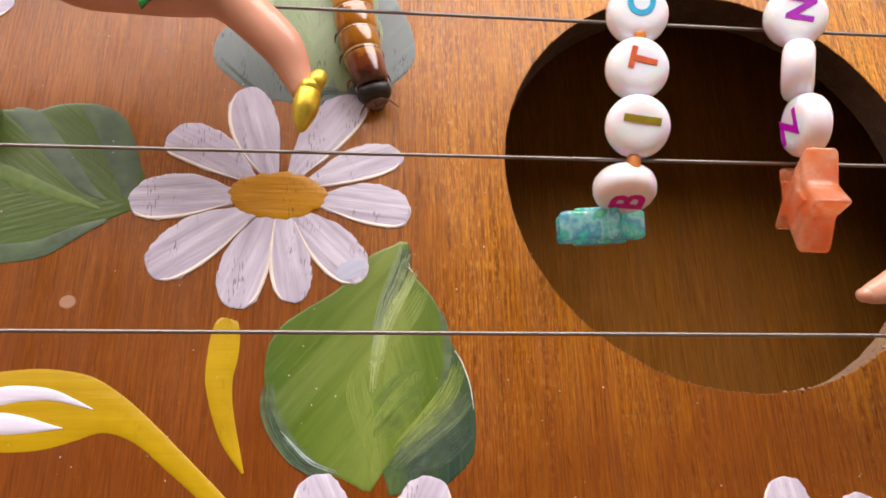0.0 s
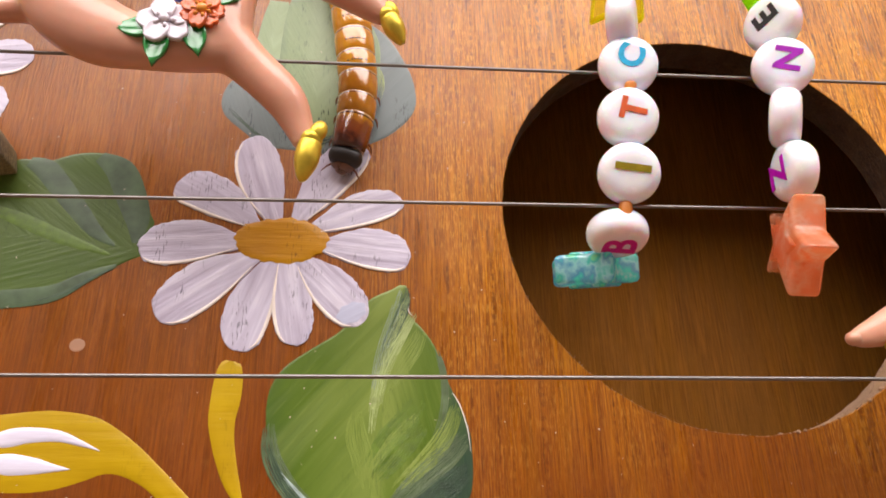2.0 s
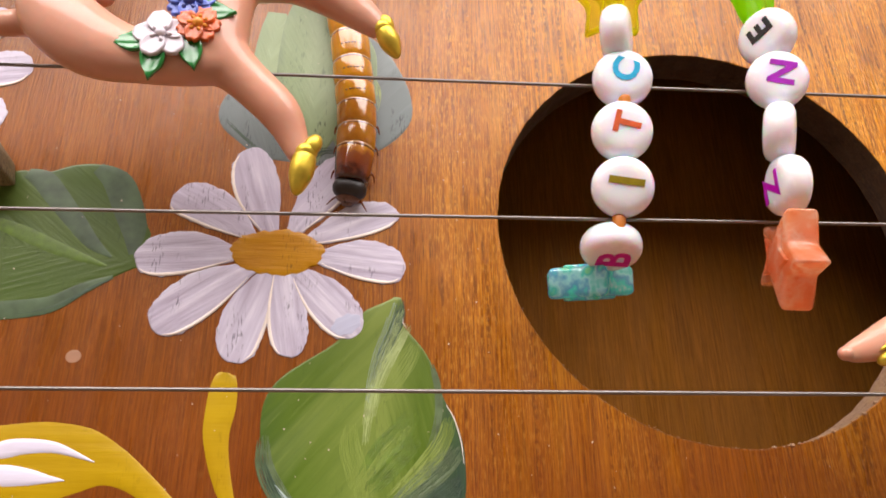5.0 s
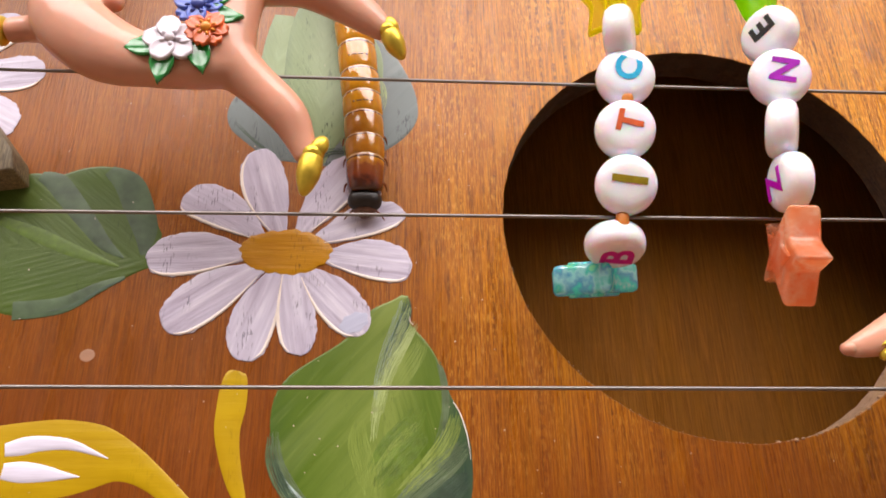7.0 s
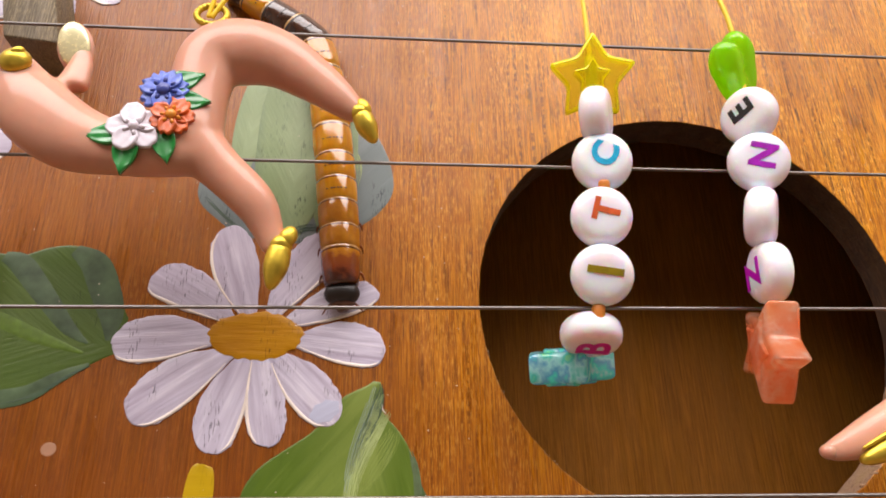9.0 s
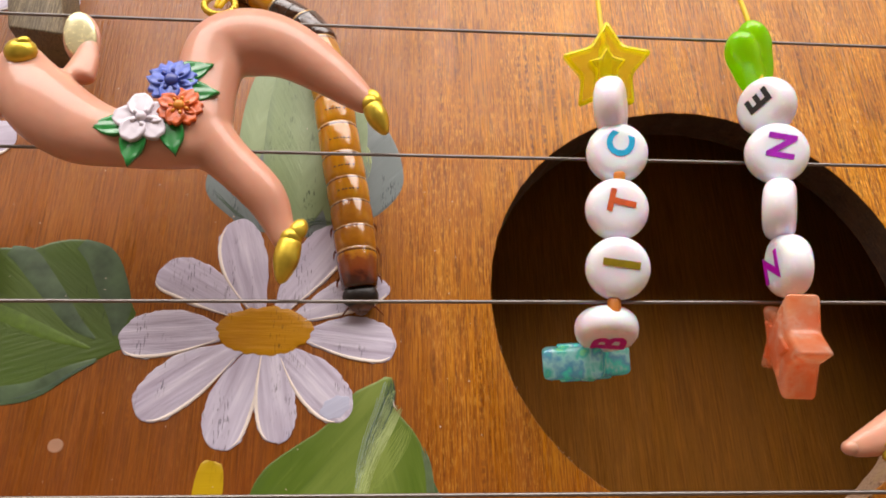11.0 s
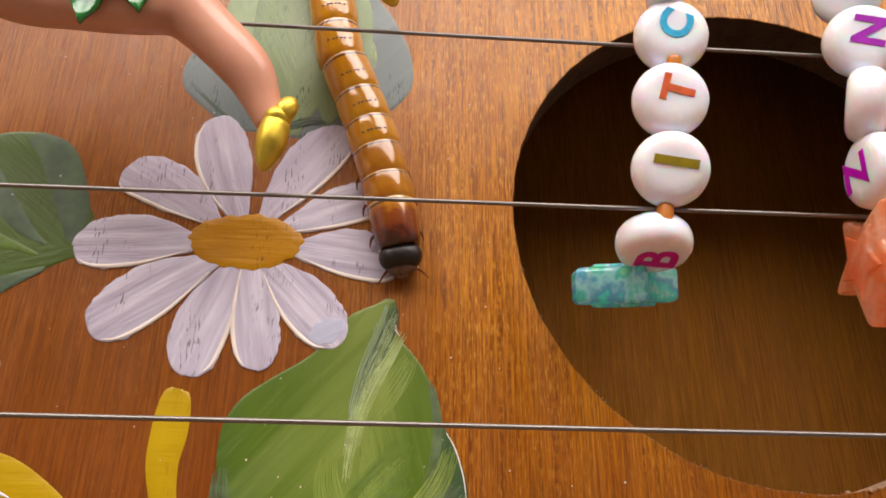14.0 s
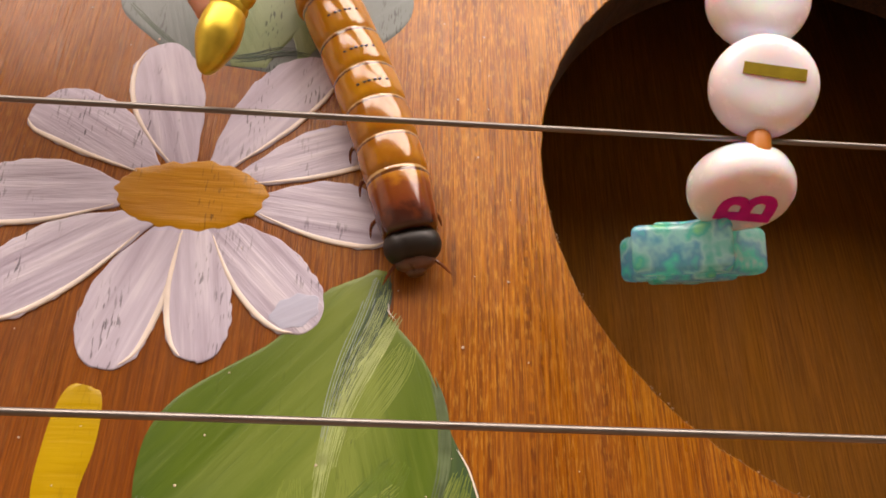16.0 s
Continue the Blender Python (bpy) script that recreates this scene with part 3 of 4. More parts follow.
brush(blade, "leaf_vein", BRUSH_PALE, [(-41.0, -14.2), (-42.4, -17.0), (-44.0, -20.0), (-45.1, -23.4), (-45.9, -28.6)], 1.5, 14, 4, L + 0.004, 0.10)
brush(blade, "leaf_vein", PETAL_EDGE, [(-41.75, -12.2), (-41.85, -13.2), (-41.75, -14.1), (-40.9, -15.2)], 0.15, 2, 40, L + 0.004, 0.10)
brush(blade, "brush_stroke", BRUSH_MOSS, [(-46.2, -33.0), (-44.2, -29.9), (-42.1, -27.6), (-40.4, -24.9)], 3.0, 22, 5, L, 0.12)
brush(blade, "brush_stroke", BRUSH_MOSS, [(-45.6, -34.2), (-42.3, -30.4), (-39.9, -28.0)], 2.6, 18, 6, L, 0.12)
brush(blade, "brush_stroke", LEAF_VEIN, [(-46.3, -33.4), (-44.3, -30.6), (-42.4, -28.4), (-40.6, -26.6)], 1.4, 9, 7, L + 0.006, 0.08)
brush(blade, "brush_stroke", LEAF_VEIN, [(-47.8, -26.4), (-47.7, -29.2), (-47.0, -31.7), (-46.4, -35.0)], 2.6, 16, 8, L + 0.004, 0.09)
brush(blade, "brush_stroke", BRUSH_GREY, [(-57.6, -27.6), (-57.2, -31.0), (-55.7, -33.9), (-53.4, -36.4), (-50.6, -38.0)], 2.2, 18, 9, L, 0.12)
brush(blade, "brush_stroke", BRUSH_DARK, [(-57.6, -30.2), (-56.5, -33.0), (-54.5, -35.8), (-52.0, -37.6), (-49.4, -38.6)], 1.2, 12, 10, L + 0.003, 0.12)
brush(blade, "brush_stroke", BRUSH_BLUE, [(-55.9, -33.2), (-54.1, -35.1), (-52.0, -36.7), (-49.2, -37.7)], 0.5, 3, 11, L + 0.008, 0.12)
brush(blade, "brush_stroke", BRUSH_GREY, [(-38.6, -18.6), (-37.6, -22.0), (-37.6, -26.0), (-38.8, -29.6)], 0.9, 4, 13, L, 0.25)
brush(blade, "brush_stroke", LEAF_VEIN, [(-44.6, -24.0), (-42.6, -21.0), (-41.0, -18.4), (-40.2, -16.6)], 2.4, 16, 27, L, 0.09)
brush(lobe, "brush_stroke", LEAF_VEIN, [(-43.6, -35.4), (-39.8, -32.0), (-37.2, -28.6), (-36.0, -25.4)], 2.2, 18, 14, L, 0.11)
brush(lobe, "brush_stroke", BRUSH_GREY, [(-44.0, -37.4), (-40.2, -33.8), (-37.0, -31.2), (-34.9, -29.0)], 2.8, 22, 15, L, 0.11)
brush(lobe, "brush_stroke", BRUSH_DARK, [(-43.0, -38.6), (-39.6, -36.4), (-36.6, -34.2), (-34.9, -32.6)], 2.8, 22, 16, L, 0.11)
brush(lobe, "brush_stroke", PETAL_EDGE, [(-37.1, -23.4), (-35.8, -25.6), (-34.9, -28.6), (-34.6, -31.0)], 0.12, 1, 17, L, 0.14)

# the leaf beside the wedge, with broad slanting bands
dull = leaf((-74.2, -7.0), (-99.0, -4.0), [4.4, 9.9, 12.6, 13.2, 12.5, 10.9, 10.8, 8.7, 0.3], [0.2, 2.2, 4.7, 7.0, 8.2, 8.6, 7.6, 5.4, 0.3], LEAF_DULL, "dull green painted leaf with grey bands")
band(dull, BRUSH_BAND, [(-90.4, 5.6), (-88.2, 4.6), (-86.0, 2.2), (-83.3, -1.0), (-80.6, -4.1), (-78.0, -6.0)], [1.4, 2.8, 3.0, 2.6, 1.8, 0.3], 0.062)
band(dull, BRUSH_BAND, [(-81.8, 6.6), (-79.0, 4.6), (-77.2, 1.2), (-75.8, -2.4), (-75.6, -5.6)], [1.6, 3.6, 3.8, 3.0, 0.8], 0.062)
band(dull, BRUSH_BAND, [(-77.4, -8.6), (-80.6, -10.2), (-84.4, -12.4), (-90.0, -13.2)], [0.4, 1.5, 2.2, 2.4], 0.062)
band(dull, BRUSH_MOSS, [(-94.0, -1.0), (-89.0, -3.0), (-84.0, -5.2), (-78.4, -7.2)], [1.2, 2.0, 1.7, 0.3], 0.063)
brush(dull, "brush_stroke", BRUSH_DARK, [(-76.4, -8.4), (-79.6, -10.0), (-83.4, -12.6), (-88.0, -13.7)], 0.35, 2, 25, 0.07, 0.2)

# the leaf under the worm
grey = leaf((-55.0, 8.2), (-52.0, 34.0), [4.6, 10.2, 13.0, 12.6, 10.5, 7.0, 0.2], [7.0, 12.4, 13.0, 10.2, 6.8, 5.0, 0.2], LEAF_BLUE, "blue-grey painted leaf")
leaf((-55.0, 8.4), (-55.5, 38.0), [1.5, 4.2, 5.4, 6.0, 6.2, 5.6, 4.0], [1.5, 4.2, 4.8, 4.8, 4.6, 4.0, 2.5], LEAF_PALE, "pale green painted leaf", 0.06)
leaf((-50.5, 9.6), (-48.0, 32.0), [0.4, 2.6, 3.4, 3.2, 2.4, 0.2], [0.4, 2.2, 3.0, 2.8, 2.0, 0.2], LEAF_PALE, "pale green painted leaf", 0.05)
leaf((-62.4, 16.5), (-61.0, 34.0), [0.3, 1.4, 2.2, 2.5, 2.6, 2.4, 1.6], [0.3, 1.0, 1.6, 1.8, 1.8, 1.6, 1.2], LEAF_PALE, "pale green painted leaf", 0.03)
brush(grey, "brush_stroke", BRUSH_PALE, [(-49.2, 28.0), (-47.6, 24.0), (-45.6, 20.6), (-45.9, 16.8)], 0.9, 4, 31, 0.085, 0.2)
brush(grey, "brush_stroke", BRUSH_DARK, [(-66.4, 15.0), (-64.1, 12.6), (-61.6, 10.4), (-59.6, 8.7)], 0.5, 3, 32, 0.075, 0.16)
brush(grey, "brush_stroke", BRUSH_DARK, [(-57.0, 9.0), (-54.4, 9.6), (-52.2, 10.4), (-49.8, 10.2)], 1.2, 6, 33, 0.135, 0.16)

part("painted_stroke", ribbon([(-62.5, -20.5), (-62.55, -20.9), (-62.6, -22.5), (-62.7, -24.8), (-62.9, -27.4), (-62.5, -30.0), (-61.8, -32.5), (-61.0, -34.6), (-59.6, -37.5)], [1.0, 2.4, 3.2, 3.4, 3.0, 2.5, 2.1, 1.6, 0.3], 0.07), YELLOW, zither, "yellow painted stroke")
part("painted_stroke", ribbon([(-93.0, -31.5), (-89.0, -31.0), (-85.1, -30.8), (-81.0, -30.6), (-77.0, -30.5), (-73.6, -31.2), (-70.2, -33.2), (-66.6, -36.3), (-62.6, -39.9), (-56.0, -46.2)], [5.0, 7.6, 8.5, 8.6, 7.0, 4.2, 2.7, 2.3, 2.0, 1.8], 0.07, 70), YELLOW, zither, "yellow painted bud and stem")
part("painted_stroke", ribbon([(-87.2, -29.7), (-85.4, -29.3), (-83.4, -29.0), (-80.4, -29.1), (-77.8, -29.9), (-75.7, -30.7)], [1.6, 2.2, 1.9, 1.35, 0.7, 0.1], 0.105), WHITE, zither, "white painted petal")
part("painted_stroke", ribbon([(-87.0, -32.0), (-84.9, -32.1), (-82.3, -32.3), (-80.4, -32.5), (-78.5, -32.65)], [1.9, 2.5, 1.9, 1.0, 0.1], 0.105), WHITE, zither, "white painted petal")
part("paint_fleck", patch([(0.9 * math.cos(a), 0.8 * math.sin(a)) for a in (math.pi * i / 8 for i in range(16))], 0.03), FLECK, zither, at=place(-80.2, -18.7, 0))


def dust():
    """Specks of dust and lint on the varnish."""
    rng = random.Random(21)
    bm = bmesh.new()
    for _ in range(260):
        x, y = rng.uniform(-100, 40), rng.uniform(-42, 50)
        if math.hypot(x, y) < HOLE + 1:
            continue
        r = rng.choice((0.05, 0.06, 0.08, 0.11))
        a = rng.uniform(0, 3.1)
        z = 0.09
        pts = [((x + r * rng.uniform(0.6, 1.3) * math.cos(a + k * 1.047)) * MM, (y + r * rng.uniform(0.6, 1.3) * math.sin(a + k * 1.047)) * MM, z * MM) for k in range(6)]
        top = bm.verts.new((x * MM, y * MM, (z + r) * MM))
        ring = [bm.verts.new(p) for p in pts]
        for k in range(6):
            bm.faces.new((ring[k], ring[(k + 1) % 6], top))
    return bm


tagged(part("dust", dust(), plain("pale_dust", (0.62, 0.50, 0.40), 0.9), zither, "pale specks of dust"), kind="stuff")


# ---- bead strands ----
def merged(bm, voxel, smooth=8):
    """The lumps and limbs melted into one skin."""
    mesh = bpy.data.meshes.new("skin")
    bmesh.ops.recalc_face_normals(bm, faces=bm.faces)
    bm.to_mesh(mesh)
    bm.free()
    temp = new("skin", mesh)
    fuse = temp.modifiers.new("fuse", "REMESH")
    fuse.mode, fuse.voxel_size = "VOXEL", voxel * MM
    soft = temp.modifiers.new("soft", "SMOOTH")
    soft.factor, soft.iterations = 0.5, smooth
    skin = bpy.data.meshes.new_from_object(temp.evaluated_get(bpy.context.evaluated_depsgraph_get()))
    bpy.data.objects.remove(temp)
    out = bmesh.new()
    out.from_mesh(skin)
    bpy.data.meshes.remove(skin)
    return out


def lettering(char, size, colour, parent, at):
    """A painted letter on a bead, a little proud of it."""
    curve = bpy.data.curves.new("letter", "FONT")
    curve.body, curve.size, curve.align_x, curve.align_y = char, size * MM, "CENTER", "CENTER"
    curve.extrude, curve.offset, curve.resolution_u = 0.06 * MM, 0.14 * MM, 4
    temp = new("letter", curve)
    mesh = bpy.data.meshes.new_from_object(temp.evaluated_get(bpy.context.evaluated_depsgraph_get()))
    bpy.data.objects.remove(temp)
    bpy.data.curves.remove(curve)
    mesh.materials.clear()
    mesh.materials.append(colour)
    ob = new("letter", mesh)
    ob.parent, ob.matrix_basis = parent, at
    return ob


def bead_shape():
    return lathe([(0.5, -1.72), (1.6, -1.76), (2.45, -1.7), (3.1, -1.42), (3.47, -0.9), (3.61, -0.3), (3.61, 0.3), (3.47, 0.9), (3.1, 1.42), (2.45, 1.7), (1.6, 1.76), (0.5, 1.72)], 40)


def ink(name, colour):
    return plain(name, colour, 0.45, 0.2, 900)


def letter_bead(strand, at, char="", colour=None, shift=(0, 0), slant=90, size=4.2):
    ob = part("letter_bead", bead_shape(), BEAD, strand, at=at)
    if char:
        lettering(char, size, colour, ob, place(shift[0], shift[1], 1.76, 0, 0, slant))
    return ob


def star_outline(radius, inner=0.56, steps=1):
    return [((radius if i % 2 == 0 else radius * inner) * math.sin(math.pi * i / 5), (radius if i % 2 == 0 else radius * inner) * math.cos(math.pi * i / 5)) for i in range(10)]


def star_bead(radius, depth, bevel, inner=0.56, raised=0.6):
    """A moulded star with a smaller star raised on both faces; the flat faces are the second material."""
    bm = prism(star_outline(radius, inner), depth, bevel)
    top = prism(star_outline(radius * raised, inner), depth + 0.7, bevel * 0.5)
    mesh = bpy.data.meshes.new("raised")
    top.to_mesh(mesh)
    top.free()
    bm.from_mesh(mesh)
    bpy.data.meshes.remove(mesh)
    bm.normal_update()
    for f in bm.faces:
        f.material_index = 1 if abs(f.normal.z) > 0.95 else 0
    return bm


def puffy_heart():
    bm = bmesh.new()
    for side in (-1, 1):
        blob(bm, (side * 1.75, 1.3, 0), (2.35, 2.5, 2.0), (0, 0, 0), 0, 20)
        tube([(side * 1.9, 0.8, 0), (side * 1.1, -1.6, 0), (0, -4.0, 0)], [2.1, 1.9, 0.9], 18, 16, 0.85, 0, bm)
    bm = merged(bm, 0.3, 6)
    bmesh.ops.scale(bm, vec=(0.95, 1.26, 1.05), verts=bm.verts)
    return bm


def facing(x, y, z, tilt=0, turn=0, spin=0):
    """In board space (mm): turned to the viewer, then tilted face down, turned about the strand, spun in its own plane."""
    return place(x, y, z) @ pose(0, 0, 0, 25 + tilt) @ pose(0, 0, 0, 0, turn) @ pose(0, 0, 0, 0, 0, spin)


def cord(strand, points, radius=0.32, material=None, label="thin yellow cord", name="cord"):
    part(name, tube(points, [radius] * len(points), 8, 60), material or CORD, strand, label)


YELLOW_CLEAR = clear_plastic("clear_yellow_plastic", (1.0, 0.95, 0.0), (1.0, 0.97, 0.10), 0.28)
GREEN_CLEAR = clear_plastic("clear_lime_plastic", (0.36, 1.0, 0.0), (0.80, 1.0, 0.12), 0.46)
TEAL_CLEAR = clear_plastic("clear_teal_plastic", (0.30, 1.0, 0.84), (0.70, 1.0, 0.96), 0.30)
RED_CLEAR = clear_plastic("clear_coral_plastic", (1.0, 0.36, 0.20), (1.0, 0.74, 0.50), 0.58)
YELLOW_FACE = clear_plastic("clear_pale_yellow_plastic", (1.0, 0.96, 0.01), (1.0, 0.98, 0.40), 0.74)


def shimmer(material, *colours):
    """Patches of changing colour inside plastic; the palest paint in its sparkle and inner reflections."""
    tree = material.node_tree
    noise_node, ramp = tree.nodes.new("ShaderNodeTexNoise"), tree.nodes.new("ShaderNodeValToRGB")
    noise_node.inputs["Scale"].default_value = 380.0
    noise_node.inputs["Detail"].default_value = 3.0
    while len(ramp.color_ramp.elements) < len(colours):
        ramp.color_ramp.elements.new(0.5)
    for k, (e, c) in enumerate(zip(ramp.color_ramp.elements, colours)):
        e.position, e.color = 0.26 + 0.48 * k / (len(colours) - 1), (*c, 1)
    tree.links.new(tree.nodes.new("ShaderNodeTexCoord").outputs["Object"], noise_node.inputs["Vector"])
    split = tree.nodes.new("ShaderNodeSeparateColor")
    tree.links.new(noise_node.outputs["Color"], split.inputs[0])
    tree.links.new(split.outputs[0], ramp.inputs[0])
    for node in ("Principled BSDF", "Translucent BSDF"):
        tree.links.new(ramp.outputs[0], tree.nodes[node].inputs[0])


shimmer(TEAL_CLEAR, (0.40, 1.0, 0.35), (0.12, 0.75, 0.62), (0.62, 1.0, 1.0), (0.22, 0.50, 0.80), (0.16, 1.0, 0.82), (0.9, 1.0, 1.0))
# pale peach stops stand for highlights inside the clear coral star
shimmer(RED_CLEAR, (0.95, 0.26, 0.08), (1.0, 0.42, 0.22), (1.0, 0.50, 0.30), (1.0, 0.78, 0.62), (1.0, 0.40, 0.20))
TUBE = plain("orange_tube", (0.62, 0.20, 0.02), 0.4)
TUBE.node_tree.nodes["Principled BSDF"].inputs["Transmission Weight"].default_value = 0.2


def strands():
    one = thing("bead_strand", "strand of white letter beads with yellow and teal stars", "beads", BOARD, "bead strands")
    cord(one, [(-16.0, 50.5, 13.4), (-15.9, 38, 16.0), (-16.0, 29, 16.4), (-16.2, 22, 16.2), (-15.9, 11, 15.4), (-16.6, -1.8, 13.6), (-17.4, -5.6, 12.6), (-17.7, -7.6, 9.8), (-18.2, -9.4, 3.8)])
    part("star_bead", star_bead(5.8, 3.4, 0.7, 0.56, 0.42), [YELLOW_CLEAR, YELLOW_FACE], one, "clear yellow plastic star", facing(-16.0, 24.2, 16.2, 4, -12, 2))
    part("bead_core", tube([(-16.1, 20.7, 16.2), (-16.1, 24, 16.2), (-16.0, 27.6, 16.4)], [0.75] * 3, 12, 12), YELLOW_CLEAR, one, "hollow core of the yellow star")
    letter_bead(one, facing(-16.1, 18.4, 16.4, -8, 64, 6))
    letter_bead(one, facing(-15.8, 12.3, 15.5, -14, -6, -6), "C", ink("blue_ink", (0.0, 0.36, 0.62)), (0.15, 0.4), 74)
    letter_bead(one, facing(-16.5, 5.1, 14.9, -10, -4, -6), "T", ink("orange_ink", (0.62, 0.10, 0.02)), (0.4, 0.5), 82)
    letter_bead(one, facing(-16.8, -1.7, 13.6, -4, -10, -8), "I", ink("olive_ink", (0.27, 0.20, 0.0)), (0.4, 0.5), 90, 5.6)
    part("tube", tube([(-17.3, -4.9, 12.7), (-17.45, -6.3, 12.6), (-17.6, -8.0, 12.2)], [0.8] * 3, 12, 12), TUBE, one, "short orange tube")
    part("tube", tube([(-16.1, 8.0, 15.9), (-16.1, 9.4, 16.2)], [0.7] * 2, 12, 8), TUBE, one, "short orange tube")
    letter_bead(one, facing(-17.7, -7.6, 9.8, 56, -4, 6), "B", ink("magenta_ink", (0.62, 0.0, 0.30)), (0.4, -0.2), 86, 5.3)
    part("star_bead", star_bead(6.0, 3.7, 0.6), [TEAL_CLEAR, TEAL_CLEAR], one, "clear teal plastic star", place(-19.2, -9.6, 3.4, 0, -14) @ pose(0, 0, 0, 25) @ pose(0, 0, 0, 0, 0, -1) @ pose(0, 0, 0, 84) @ pose(0, 0, 0, 0, 0, 52))

    two = thing("bead_strand", "strand of white letter beads with a lime heart and coral star", "beads", BOARD, "bead strands")
    cord(two, [(1.9, 50.5, 13.4), (3.0, 38, 16.4), (3.6, 30, 16.8), (3.2, 18.4, 16.8), (3.1, 11, 16.6), (2.0, 3.8, 16.4), (1.9, -2.4, 15.6), (1.4, -10, 14.2)])
    part("heart_bead", puffy_heart(), GREEN_CLEAR, two, "clear lime plastic heart", facing(3.0, 25.9, 16.4, 0, 36, 34))
    purple = ink("purple_ink", (0.34, 0.0, 0.42))
    letter_bead(two, facing(3.1, 18.5, 17.0, -8, -60, 28), "E", ink("black_ink", (0.012, 0.012, 0.016)), (0.4, 0.3))
    letter_bead(two, facing(3.1, 12.0, 16.8, -12, -14, -6), "N", purple, (0.3, 0.35), 82)
    letter_bead(two, facing(2.0, 4.6, 16.6, 0, 58, -3))
    letter_bead(two, facing(2.1, -2.0, 15.6, 0, -95, -3), "Z", ink("violet_ink", (0.5, 0.0, 0.45)), (-0.1, -0.2), 116, 4.9)
    part("star_bead", star_bead(6.2, 3.8, 0.6, 0.52), [RED_CLEAR, RED_CLEAR], two, "clear coral plastic star", facing(1.5, -10.7, 14.3, 4, -98, -16))


strands()


# ---- ceramic deer ----
FLOWER_WHITE = plain("white_glaze", (0.68, 0.62, 0.68), 0.3)
FLOWER_BLUE = plain("blue_glaze", (0.10, 0.16, 0.58), 0.3, 0.4, 900)
FLOWER_ORANGE = plain("orange_glaze", (0.66, 0.12, 0.02), 0.3, 0.35, 900)
LEAF_GLAZE = plain("green_glaze", (0.015, 0.20, 0.035), 0.2, 0.3, 500, coat=0.5)
EAR_INNER = plain("pale_gold_lustre", (0.85, 0.78, 0.45), 0.25, 0.15, 700, metallic=0.4)


def moulded_petal(bm, centre, angle, start, length, width, rise, material, notch=0.0, cup=0.25, fold=0.12):
    """A thick cupped petal or leaf with a raised rim and a fold along its middle."""
    c, s = math.cos(angle), math.sin(angle)
    rows = []
    for i in range(9):
        u = i / 8
        w = width / 2 * math.sin(math.pi * (0.12 + 0.80 * u)) ** 0.7
        row = []
        for j in range(9):
            v = j / 4 - 1
            along_it = start + length * u - notch * length * (1 - abs(v)) * u ** 4
            z = rise * u + cup * v * v * math.sin(math.pi * min(1.0, 0.25 + u)) + fold * math.exp(-(v / 0.18) ** 2) * (1 - u)
            row.append((centre[0] + along_it * c - w * v * s, centre[1] + along_it * s + w * v * c, centre[2] + z))
        rows.append(row)
    top = [[bm.verts.new(Vector(p) * MM) for p in row] for row in rows]
    low = [[bm.verts.new(Vector((p[0], p[1], p[2] - 0.55)) * MM) for p in row] for row in rows]
    for i in range(8):
        for j in range(8):
            bm.faces.new((top[i][j], top[i][j + 1], top[i + 1][j + 1], top[i + 1][j])).material_index = material
            bm.faces.new((low[i][j], low[i + 1][j], low[i + 1][j + 1], low[i][j + 1])).material_index = material
    rim = [(0, j) for j in range(9)] + [(i, 8) for i in range(1, 9)] + [(8, j) for j in range(7, -1, -1)] + [(i, 0) for i in range(7, 0, -1)]
    for (a, b), (p, q) in zip(rim, rim[1:] + rim[:1]):
        bm.faces.new((top[a][b], low[a][b], low[p][q], top[p][q])).material_index = material


def small_flower(bm, centre, reach, petals, material, core, turn=0.0, wide=0.5, notch=0.0, eye=0.24):
    """A raised moulded flower: overlapping cupped petals round a button."""
    for k in range(petals):
        a = turn + 2 * math.pi * k / petals
        at = (centre[0], centre[1], centre[2] + 0.22 * (k % 2))
        moulded_petal(bm, at, a, reach * 0.12, reach * 0.92, reach * wide * 2.1, 0.15, material, notch, 0.3, 0.18)
    blob(bm, (centre[0], centre[1], centre[2] + 0.45), (reach * eye, reach * eye, 0.45), (0, 0, 0), core, 12)
    for k in range(petals):
        a = turn + math.pi * (2 * k + 1) / petals
        blob(bm, (centre[0] + reach * eye * 1.5 * math.cos(a), centre[1] + reach * eye * 1.5 * math.sin(a), centre[2] + 0.35), (reach * 0.13, reach * 0.09, 0.25), (0, 0, math.degrees(a)), core, 8)


def hoof(bm, knuckle, tip, radius):
    """A gilded cloven hoof: a knuckle and a pointed toe."""
    blob(bm, knuckle, (radius * 1.05, radius * 0.95, radius), (0, 0, 20), 1)
    tube([knuckle, tuple((a + b) / 2 for a, b in zip(knuckle, tip)), tip], [radius * 1.0, radius * 1.12, radius * 0.35], 14, 16, 1, 1, bm)


